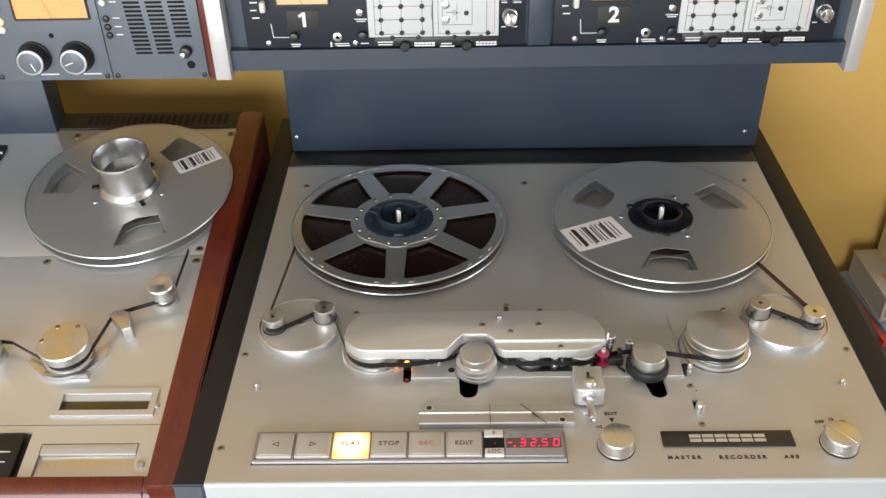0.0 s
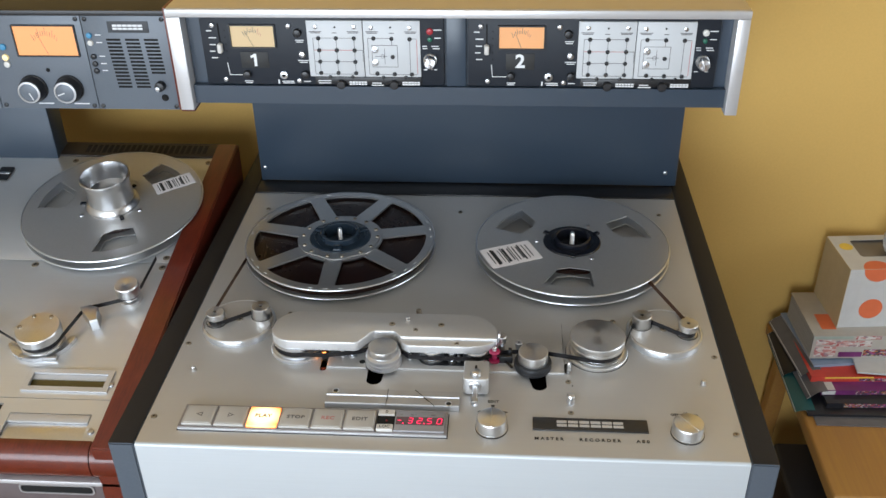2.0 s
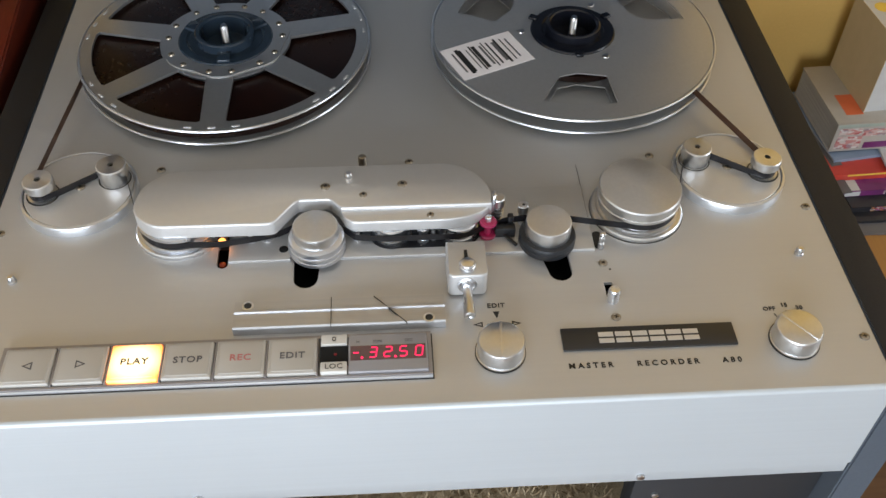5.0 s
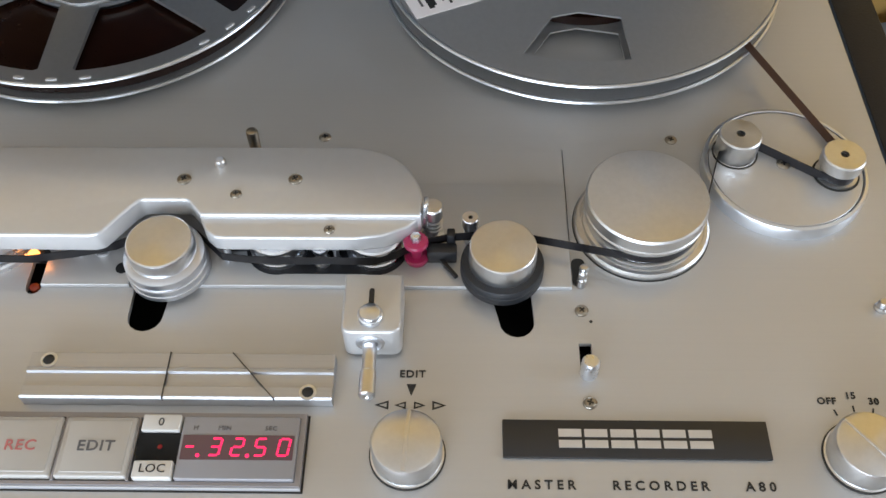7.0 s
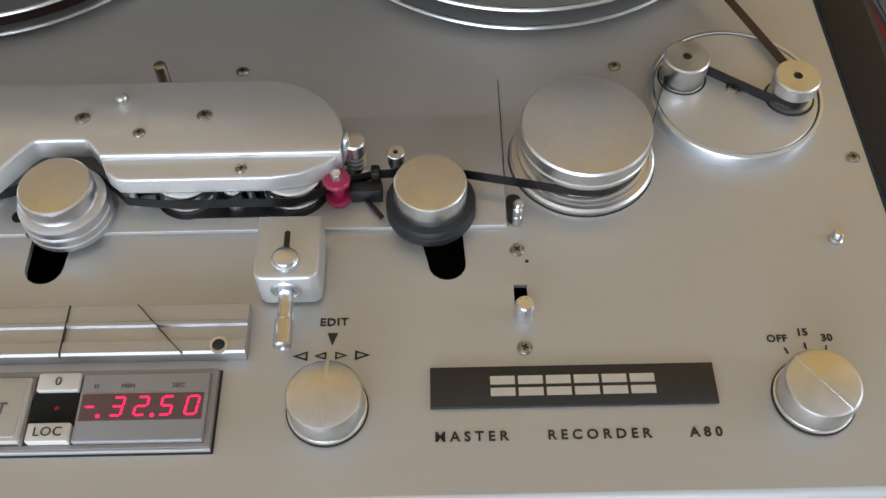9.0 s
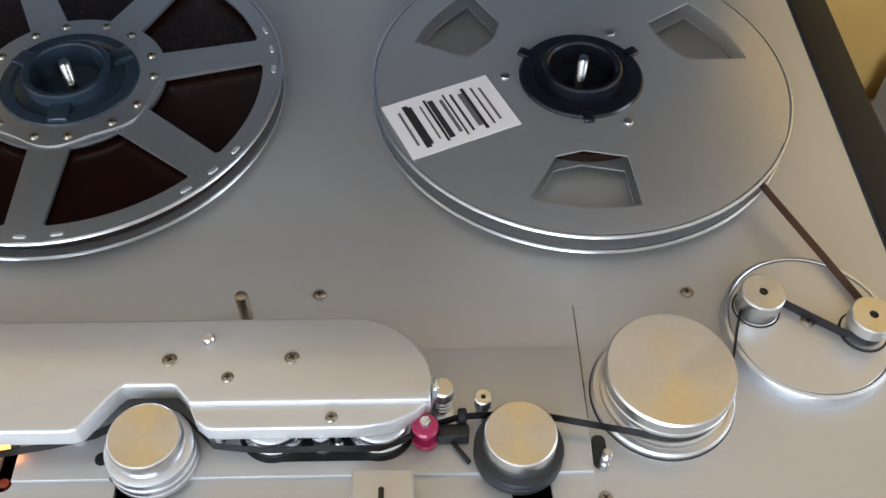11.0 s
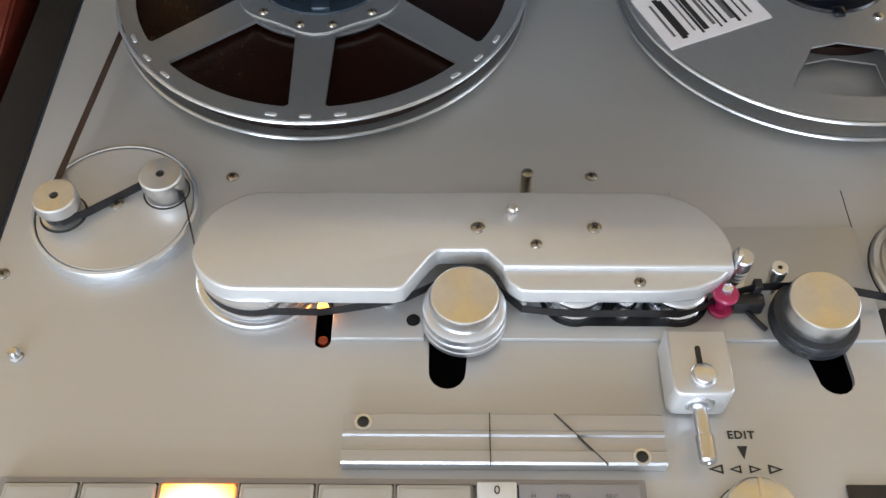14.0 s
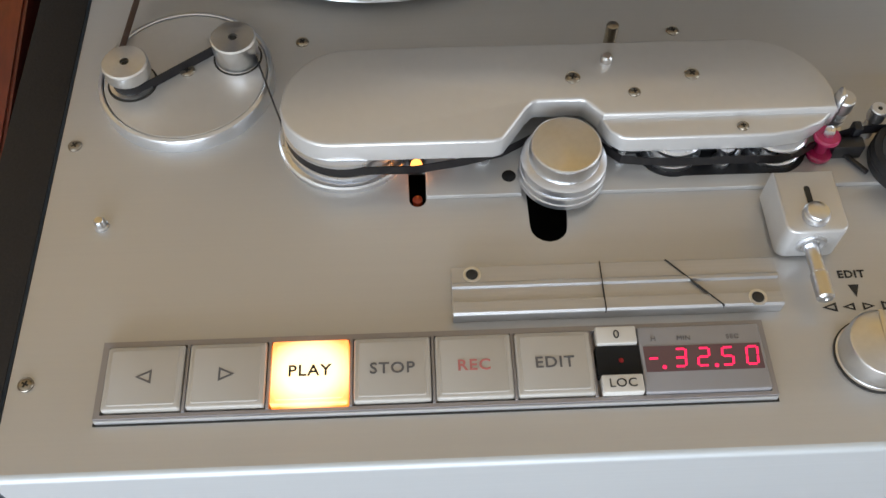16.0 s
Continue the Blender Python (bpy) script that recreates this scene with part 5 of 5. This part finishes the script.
# the second recorder's meter bridge
lb = thing("meter_bridge", "grey meter bridge with orange lit meter and slotted speaker", "meter bridge", at(-0.385, 0.06, 0.8025))
LZ = -0.81
part("support_panel", box(B(), -0.60, -0.281, 0.152, 0.195, 0.010, 0.24, 0.002), GREYBLUE, lb, "blue-grey support panel")
part("bridge_case", box(B(), -0.60, -0.0040, 0.006, 0.19, 0.990 + LZ, 1.126 + LZ, 0.001), LEFTGREY, lb)
part("top_lid", box(B(), -0.60, 0.0170, -0.003, 0.20, 1.1265 + LZ, 1.134 + LZ, 0.001), BLACK, lb)
LF = Matrix.Translation((0, 0.0055, LZ)) @ UP
p1 = part("meter_panel", box(B(), -0.262, -0.1215, 0.9905, 1.1255, 0.0, 0.0025, 0.0005), LEFTGREY, lb, "grey panel with a lit meter", LF)
p0 = part("meter_panel", box(B(), -0.404, -0.2635, 0.9905, 1.1255, 0.0, 0.0025, 0.0005), LEFTGREY, lb, m=LF)
p2 = part("speaker_panel", box(B(), -0.1205, -0.0045, 0.9905, 1.1255, 0.0, 0.0025, 0.0005), LEFTGREY, lb, "grey speaker panel with slots", LF)
part("end_board", box(B(), -0.0032, 0.0160, 0.0030, 0.19, 0.9880 + LZ, 1.1262 + LZ, 0.001), WOOD, lb, "reddish wooden end board")
UP25 = Matrix.Translation((0, 0, 0.0025))
for dx, pn, nd in ((0, p1, -0.25), (-0.142, p0, 0.1)):
    vu_meter(pn, -0.2180 + dx, -0.1320 + dx, 1.0690, 1.1115, METERLIT, nd, UP25)
    for kx, tw in ((-0.2085, 20), (-0.1570, -70)):
        kn = part("level_knob", lathe(B(), [(0.0195, 0), (0.0195, 0.003), (0.0180, 0.004), (0.0170, 0.016), (0.0165, 0.0175), (0.0152, 0.0178)], 0, 0, 32), BLACK, pn, "black level knob with a silver ring", UP25 @ at(kx + dx, 1.0215, 0, tw))
        part("knob_ring", lathe(B(), [(0.0155, 0.0172), (0.0155, 0.0186), (0.0132, 0.0190), (0.0128, 0.0176)], 0, 0, 32), MILLED, kn)
        part("knob_cap", drum(B(), 0.0130, 0.010, 0.0180, 0, 0, 0.0006, 28), LEFTGREY, kn)
        part("knob_line", box(B(), -0.0007, 0.0007, -0.0115, -0.001, 0.0180, 0.0184), WHITEINK, kn)
        caption_bars([(kx + dx + 0.012, 0.9985, 0.022, 0.0016), (kx + dx - 0.019, 1.012, 0.008, 0.0016)], 0.0026, pn, None)
        part("red_dot", drum(B(), 0.0026, 0.0025, 0.0032, kx + dx - 0.014, 1.0055, 0.0002, 12), REDLED, pn)
    part("panel_hole", drum(B(), 0.0030, 0.0025, 0.0031, -0.1825 + dx, 1.0480, 0.0002, 12), HOLE, pn)
for z, mm in ((1.098, BLUELED), (1.0875, WHITEKEY), (1.068, BLACK), (1.0575, BLACK), (1.0475, BLACK)):
    part("indicator", drum(B(), 0.0040, 0.0025, 0.0055, -0.1130, z, 0.0012, 16), mm, p2)
    caption_bars([(-0.1010, z + 0.0005, 0.008, 0.0013)], 0.0025, p2, None)
for z, mm in ((1.066, YELLOWLED), (1.056, WHITEKEY), (1.081, BLUELED)):
    part("indicator", drum(B(), 0.0046, 0.0025, 0.0055, -0.2380, z, 0.0012, 16), mm, p1)
nm = part("name_plate", box(B(), -0.0850, -0.0290, 1.1020, 1.1175, 0.0025, 0.0036, 0.0003), CASE, p2)
part("logo_block", block_logo(-0.0780, -0.0360, 1.1062, 1.1135, 0.0036), WHITEINK, nm)
for c, x in enumerate((-0.0905, -0.0645, -0.0385)):
    for k in range(14 if c < 2 else 10):
        part("speaker_slot", mesh_of("speaker_slot", box(B(), 0, 0.0195, -0.0014, 0.0014, 0.0024, 0.0029), HOLE) if c == 0 and k == 0 else bpy.data.meshes["speaker_slot"], HOLE, p2, m=at(x + k * 0.0003, 1.0920 - k * 0.0052, 0))
part("volume_knob", drum(B(), 0.0068, 0.0025, 0.012, -0.0260, 1.0270, 0.001, 20), BLACK, p2)
part("volume_button", drum(B(), 0.0034, 0.0025, 0.013, -0.0290, 1.0245, 0.001, 16), METAL, p2)
part("phone_jack", drum(B(), 0.0050, 0.0025, 0.0034, -0.0235, 1.0085, 0.0004, 18), HOLE, p2)
for px in (-0.115, -0.0095):
    for pz in (0.9955, 1.1205):
        part("panel_screw", drum(B(), 0.0032, 0.0025, 0.0040, px, pz, 0.0006, 12), BLACK, p2)
for px in (-0.256, -0.1275):
    for pz in (0.9955, 1.1205):
        part("panel_screw", drum(B(), 0.0032, 0.0025, 0.0040, px, pz, 0.0006, 12), BLACK, p1)

# reel and hub on the second recorder
third = thing("tape_reel", "solid aluminium tape reel with a tall silver hub", "tape reel", at(-0.3944, -0.3776, 0) @ TILT @ at(-0.1270, 0.4550, -0.002, 25))
for z, nmz in ((0.008, "lower_flange"), (0.0215, "upper_flange")):
    fl = part(nmz, plate(B(), arc(0, 0, RIM - 0.0018, 0, 356.25, 95), wins + [arc(0, 0, 0.034, 0, 340, 17)], z, z + 0.0013), CLEAR_REEL, third)
    part("rim_bead", lathe(B(), [(RIM - 0.0012, z - 0.0006), (RIM + 0.0004, z - 0.0004), (RIM + 0.0009, z + 0.0004), (RIM + 0.0004, z + 0.0013), (RIM - 0.0004, z + 0.0016), (RIM - 0.0012, z + 0.0013), (RIM - 0.0012, z - 0.0006)], seg=96), RIMMETAL, fl)
part("tape_pack", lathe(B(), [(0.030, 0.0095), (0.058, 0.0095), (0.058, 0.0165), (0.030, 0.0165)], seg=64), TAPE, third)
part("hub", lathe(B(), [(0.0390, 0.006), (0.0390, 0.0260), (0.0375, 0.0280), (0.0360, 0.0320), (0.0335, 0.0340), (0.0328, 0.0580), (0.0340, 0.0640), (0.0365, 0.0710), (0.0365, 0.0745), (0.0356, 0.0755), (0.0342, 0.0750), (0.0315, 0.0660), (0.0290, 0.0480), (0.0140, 0.0460), (0.0130, 0.0540), (0, 0.0545)], seg=48), CHROME, third, "tall polished aluminium hub")
for a in (40, 160, 280):
    part("lug", box(B(), 0.0400, 0.0490, -0.0030, 0.0030, 0.0228, 0.0255, 0.0008), HUBBLACK, third, m=at(0, 0, 0, a))
    part("hub_bolt", drum(B(), 0.0032, 0.0228, 0.0245, 0.049 * math.cos(radians(a + 35)), 0.049 * math.sin(radians(a + 35)), 0.0006, 14), CHROME, third)
sticker(third, at(0.094 * math.cos(radians(8)), 0.094 * math.sin(radians(8)), 0.0230, 8), 0.0300, 0.0150)
third_way = [(-0.0290, 0.3420), (-0.0325, 0.2800)] + arc(-0.0450, 0.2690, 0.0120, 20, -95, 8) + [(-0.0800, 0.2430), (-0.0950, 0.2390)] + arc(-0.1345, 0.184, 0.0262, 40 - 60, -150, 12) + [(-0.2000, 0.1960), (-0.230, 0.200)]
lt = tagged(new("magnetic_tape", mesh_of("magnetic_tape", tape_strip(third_way, 0.0098, 0.0160), TAPE_DARK)), "dark magnetic tape past the drum and roller", "tape")
lt.matrix_basis = at(-0.3944, -0.3776, 0) @ TILT

# ---- the side table with its magazines and tissue box ----
table = thing("side_table", "honey-coloured wooden side table with splayed legs", "table", at(0.810, 0.188, 0))
part("tabletop", box(B(), -0.215, 0.26, -0.232, 0.235, 0.352, 0.380, 0.005, 3), PINE, table)
for k, (x, y) in enumerate(((-0.178, -0.195), (0.22, -0.195), (-0.178, 0.195), (0.22, 0.195))):
    lg = prism(B(), round_rect(-0.016, 0.016, -0.016, 0.016, 0.004, 3), 0.0, 0.352)
    for v in lg.verts:
        f = 1 - v.co.z / 0.352
        v.co.x += f * (-0.012 if x < 0 else 0.022)
        v.co.y += f * (-0.015 if y < 0 else 0.015)
    part("leg", lg, PINE, table, m=at(x, y, 0))
part("apron", box(B(), -0.165, 0.207, -0.203, -0.187, 0.310, 0.3515, 0.002), PINE, table)
part("apron", box(B(), -0.187, -0.171, -0.180, 0.180, 0.310, 0.3515, 0.002), PINE, table)

def magazine(z, h, x, y, w, d, turn, cover, label, pages=None, spread=0.0):
    """A bound magazine: pages between two covers, with a printed band along the spine."""
    ob = thing("magazine", label, "magazine", at(x, y, z, turn), "magazines on the side table")
    bm = box(B(), 0.001, w - 0.0025, 0.0, d - 0.002, 0.0008, h - 0.0008)
    for v in bm.verts:
        v.co.x += spread * (1 if v.co.z > h / 2 else -1)
    part("page_block", bm, PAGES if pages in (None, PAPERS["white"]) else pages, ob)
    for zz in (0.0, h - 0.0008):
        cv = prism(B(), round_rect(0, w, -0.001, d, 0.001, 2), zz, zz + 0.0008)
        for v in cv.verts:
            v.co.x += spread * (1 if zz else -1)
        part("cover", cv, cover, ob)
    part("spine", box(B(), 0.0, w, -0.0016, -0.0010, 0.0, h), cover, ob)
    return ob


magazine(0.3804, 0.0028, 0.612, 0.122, 0.215, 0.250, 0, PAPERS["grey"], "thin grey magazine lying at the bottom of the pile")
magazine(0.3834, 0.0048, 0.602, 0.142, 0.225, 0.235, 1, PAPERS["black"], "thin dark magazine with pale page edges")
m0 = magazine(0.3884, 0.0098, 0.637, 0.160, 0.195, 0.225, 2, PAPERS["black"], "thick black glossy magazine", PAPERS["black"])
part("spine_print", box(B(), 0.030, 0.180, -0.0020, -0.0017, 0.001, 0.009), SPINEPRINT, m0)
m1 = magazine(0.3984, 0.0098, 0.632, 0.182, 0.200, 0.205, 3, PAPERS["purple"], "purple magazine with a white corner", PAPERS["grey"])
part("corner_print", box(B(), 0.001, 0.024, -0.0020, -0.0017, 0.001, 0.009), PAPERS["white"], m1)
part("corner_print", box(B(), 0.001, 0.024, 0.0, 0.022, 0.0098, 0.0100), PAPERS["white"], m1)
part("spine_print", box(B(), 0.060, 0.195, -0.0020, -0.0017, 0.001, 0.009), SPINEPRINT, m1)
m2 = magazine(0.4084, 0.0112, 0.618, 0.205, 0.215, 0.185, 3, PAPERS["red"], "bright red magazine with a yellow band", PAPERS["red"])
part("spine_print", box(B(), 0.024, 0.110, -0.0020, -0.0017, 0.0075, 0.0105), PAPERS["yellow"], m2)
part("spine_print", box(B(), 0.085, 0.200, -0.0021, -0.0018, 0.001, 0.007), SPINEPRINT, m2)
magazine(0.4198, 0.0052, 0.628, 0.231, 0.200, 0.160, 8, PAPERS["blue"], "pale blue magazine under the book")
magazine(0.4252, 0.0036, 0.698, 0.212, 0.130, 0.150, -5, PAPERS["white"], "white leaflet jutting from the pile")
big = thing("photo_book", "thick white book with rose and orange print", "book", at(0.622, 0.246, 0.4290, 3))
part("page_block", box(B(), 0.001, 0.207, 0.001, 0.133, 0.003, 0.0480), PAGES, big)
part("cover", box(B(), 0.0, 0.210, 0.0, 0.135, 0.0482, 0.0508, 0.0006), PAPERS["cream"], big)
part("cover", box(B(), 0.0, 0.210, 0.0, 0.135, 0.0, 0.0027, 0.0006), PAPERS["cream"], big)
part("spine", box(B(), 0.0, 0.210, -0.0022, -0.0003, 0.0, 0.0508, 0.0006), PAPERS["cream"], big)
part("cover_print", box(B(), 0.020, 0.046, 0.018, 0.064, 0.0508, 0.0510), PAPERS["orange"], big)
for x0, x1, z0, z1, c in ((0.002, 0.070, 0.0440, 0.0495, PAPERS["sage"]), (0.006, 0.040, 0.0310, 0.0420, ROSEPRINT), (0.042, 0.105, 0.0270, 0.0400, ROSEPRINT), (0.006, 0.044, 0.0050, 0.0280, ROSEPRINT), (0.050, 0.092, 0.0040, 0.0150, PAPERS["purple"]), (0.094, 0.206, 0.0060, 0.0200, SPINEPRINT), (0.075, 0.120, 0.0430, 0.0500, ROSEPRINT)):
    part("spine_print", box(B(), x0, x1, -0.0026, -0.0022, z0, z1), c, big)
for c, lab, z, x, y, d, turn, sag in (("teal", "teal leaflet hanging out of the pile", 0.3890, 0.596, 0.150, 0.205, 0, 0.005), ("black", "black folder hanging out of the pile", 0.3990, 0.597, 0.245, 0.125, 0, 0.012), ("grey", "grey folded leaflet hanging out of the pile", 0.4090, 0.622, 0.176, 0.195, 5, 0.016), ("grey", "curled grey leaflet hanging out of the pile", 0.4205, 0.620, 0.222, 0.165, 7, 0.014)):
    ob = thing("leaflet", lab, "leaflet", at(x, y, z, turn), "papers in the magazine pile")
    for k in range(3):
        bm = B()
        rows = []
        for u in range(9):
            xx = -0.012 + 0.032 * u / 8
            drop = -sag * max(0.0, 1 - u / 6.0) ** 2 - 0.0011 * k
            rows.append([bm.verts.new((xx - 0.001 * k, v * d / 4 + 0.001 * k, drop + zz)) for v in range(5) for zz in (0.0, 0.0008)])
        for p, q in zip(rows, rows[1:]):
            for v in range(4):
                a0, a1, b0, b1 = 2 * v, 2 * v + 1, 2 * v + 2, 2 * v + 3
                bm.faces.new((p[a1], q[a1], q[b1], p[b1]))
                bm.faces.new((p[a0], p[b0], q[b0], q[a0]))
            bm.faces.new((p[0], q[0], q[1], p[1]))
            bm.faces.new((p[8], p[9], q[9], q[8]))
        for row in (rows[0], rows[-1]):
            for v in range(4):
                bm.faces.new((row[2 * v], row[2 * v + 1], row[2 * v + 3], row[2 * v + 2]))
        bmesh.ops.recalc_face_normals(bm, faces=bm.faces[:])
        part("sheet", bm, PAPERS[c if k != 1 else "white"], ob)

tissue = thing("tissue_box", "white tissue box printed with orange dots", "tissue box", at(0.6685, 0.272, 0.4800, 5))
part("carton", plate(B(), [(0, 0), (0.125, 0), (0.125, 0.111), (0, 0.111)], [round_rect(0.034, 0.112, 0.040, 0.096, 0.006)], 0.1230, 0.1240), PAPERS["white"], tissue, "open top of the carton")
part("front_side", box(B(), 0.0, 0.125, -0.001, 0.0, 0.0, 0.1240), PAPERS["white"], tissue)
part("back_side", box(B(), 0.0, 0.125, 0.111, 0.112, 0.0, 0.1240), PAPERS["white"], tissue)
part("plain_side", box(B(), -0.001, 0.0, -0.001, 0.112, 0.0, 0.1240), PAPERS["wall_tint"], tissue, "carton side with the wall's tan bounce put into its colour")
part("plain_side", box(B(), 0.125, 0.126, -0.001, 0.112, 0.0, 0.1240), PAPERS["white"], tissue)
part("base", box(B(), 0.0, 0.125, 0.0, 0.111, 0.0, 0.001), PAPERS["white"], tissue)
FR = Matrix.Translation((0, -0.001, 0)) @ UP
for x, z, q, c in ((0.052, 0.040, 0.021, "orange"), (0.105, 0.085, 0.015, "yellow")):
    part("printed_dot", prism(B(), arc(x, z, q, 0, 345, 23), 0, 0.0002), PAPERS[c], tissue, m=FR)
part("printed_dot", prism(B(), arc(0.050, 0.0, 0.026, 0, 180, 16), 0.1240, 0.1242), PAPERS["orange"], tissue)
part("printed_dot", prism(B(), arc(0.050, 0.124, 0.026, 180, 360, 16), 0, 0.0002), PAPERS["orange"], tissue, m=FR)
part("printed_dot", prism(B(), arc(0.020, 0.075, 0.012, 0, 345, 15), 0.1240, 0.1242), PAPERS["yellow"], tissue)
part("film", box(B(), 0.030, 0.116, 0.036, 0.100, 0.1195, 0.1203), mat("grey_film", (0.20, 0.18, 0.165), 0.25, 0.0, 0.2, 40), tissue)
bm = B()
grid = [[bm.verts.new((0.080 + 0.040 * u / 8 + 0.006 * math.sin(v * 0.9 + u), 0.050 + 0.036 * (u % 3) / 3 + 0.010 * math.cos(v + u * 0.7), 0.100 + 0.085 * v / 8 * (0.75 + 0.25 * math.sin(u * 1.3)))) for u in range(9)] for v in range(9)]
for v in range(8):
    for u in range(8):
        bm.faces.new((grid[v][u], grid[v][u + 1], grid[v + 1][u + 1], grid[v + 1][u]))
part("tissue", bm, PAPERS["white"], tissue, "crumpled white tissue")

# Added block: stands for an unclear dark object and the shade down here.
dark_block = thing("dark_filler_block", "black stand-in block for an unclear dark object and the shade under the side table", "box", at(0.610, 0.06, 0.0))
part("block_body", box(B(), 0.005, 0.295, 0.005, 0.225, 0.0, 0.160, 0.012, 3), BLACK, dark_block)
part("lid", box(B(), 0.0, 0.300, 0.0, 0.230, 0.161, 0.182, 0.008, 3), LEGGREY, dark_block, "dark grey top of the block")

# ---- under the trolley ----
rug = B()
nx, ny = 70, 60
g = [[rug.verts.new((-0.42 + 0.84 * i / nx, -0.50 + 0.95 * j / ny, 0.016 + 0.010 * noise.noise((i * 0.35, j * 0.35, 0)) + 0.006 * noise.noise((i * 1.1, j * 1.1, 3)))) for i in range(nx + 1)] for j in range(ny + 1)]
for j in range(ny):
    for i in range(nx):
        rug.faces.new((g[j][i], g[j][i + 1], g[j + 1][i + 1], g[j + 1][i]))
edge = [g[0][i] for i in range(nx + 1)] + [g[j][nx] for j in range(1, ny + 1)] + [g[ny][i] for i in range(nx - 1, -1, -1)] + [g[j][0] for j in range(ny - 1, 0, -1)]
low = [rug.verts.new((v.co.x, v.co.y, 0.001)) for v in edge]
for k in range(len(edge)):
    j = (k + 1) % len(edge)
    rug.faces.new((edge[k], low[k], low[j], edge[j]))
tagged(new("rug", mesh_of("rug", rug, RUG)), "tan deep-pile rug on the floor under the trolley", "rug")
tuft = B()
trng = random.Random(9)
for k in range(9000):
    x, y = trng.uniform(-0.30, 0.30), trng.uniform(-0.30, 0.40)
    a, ln = trng.uniform(0, 6.283), trng.uniform(0.014, 0.034)
    base = 0.014
    dx, dy = math.cos(a), math.sin(a)
    v = [tuft.verts.new(q) for q in ((x - dy * 0.0013, y + dx * 0.0013, base), (x + dy * 0.0013, y - dx * 0.0013, base), (x + dx * ln * 0.5 + dy * 0.0010, y + dy * ln * 0.5 - dx * 0.0010, base + ln * 0.55), (x + dx * ln * 0.5 - dy * 0.0010, y + dy * ln * 0.5 + dx * 0.0010, base + ln * 0.55), (x + dx * ln, y + dy * ln, base + ln * 0.5))]
    tuft.faces.new((v[0], v[1], v[2], v[3]))
    tuft.faces.new((v[3], v[2], v[4]))
tagged(new("rug_pile", mesh_of("rug_pile", tuft, RUG)), "tan curly pile tufts of the rug", "rug pile", "", "stuff")
cable = B()
path = [(-0.035 + 0.055 * math.cos(radians(a)), -0.245 + 0.020 * math.sin(radians(a)), 0.566 + 0.060 * math.sin(radians(a))) for a in range(0, 361, 12)] + [(0.02 + 0.0005 * k, -0.245 + 0.004 * k, 0.566 + 0.020 * k) for k in range(1, 9)]
rings = []
for k, q in enumerate(path):
    d = (Vector(path[min(k + 1, len(path) - 1)]) - Vector(path[max(0, k - 1)])).normalized()
    sd = d.cross(Vector((0, 0, 1))).normalized()
    u2 = sd.cross(d)
    rings.append([cable.verts.new(Vector(q) + 0.004 * (math.cos(a) * sd + math.sin(a) * u2)) for a in [2 * math.pi * i / 10 for i in range(10)]])
for a, b in zip(rings, rings[1:]):
    for i in range(10):
        cable.faces.new((a[i], a[(i + 1) % 10], b[(i + 1) % 10], b[i]))
part("hanging_cable", cable, mat("grey_cable_sheath", (0.30, 0.29, 0.27), 0.5), rec, "pale cable loop hanging under the deck")
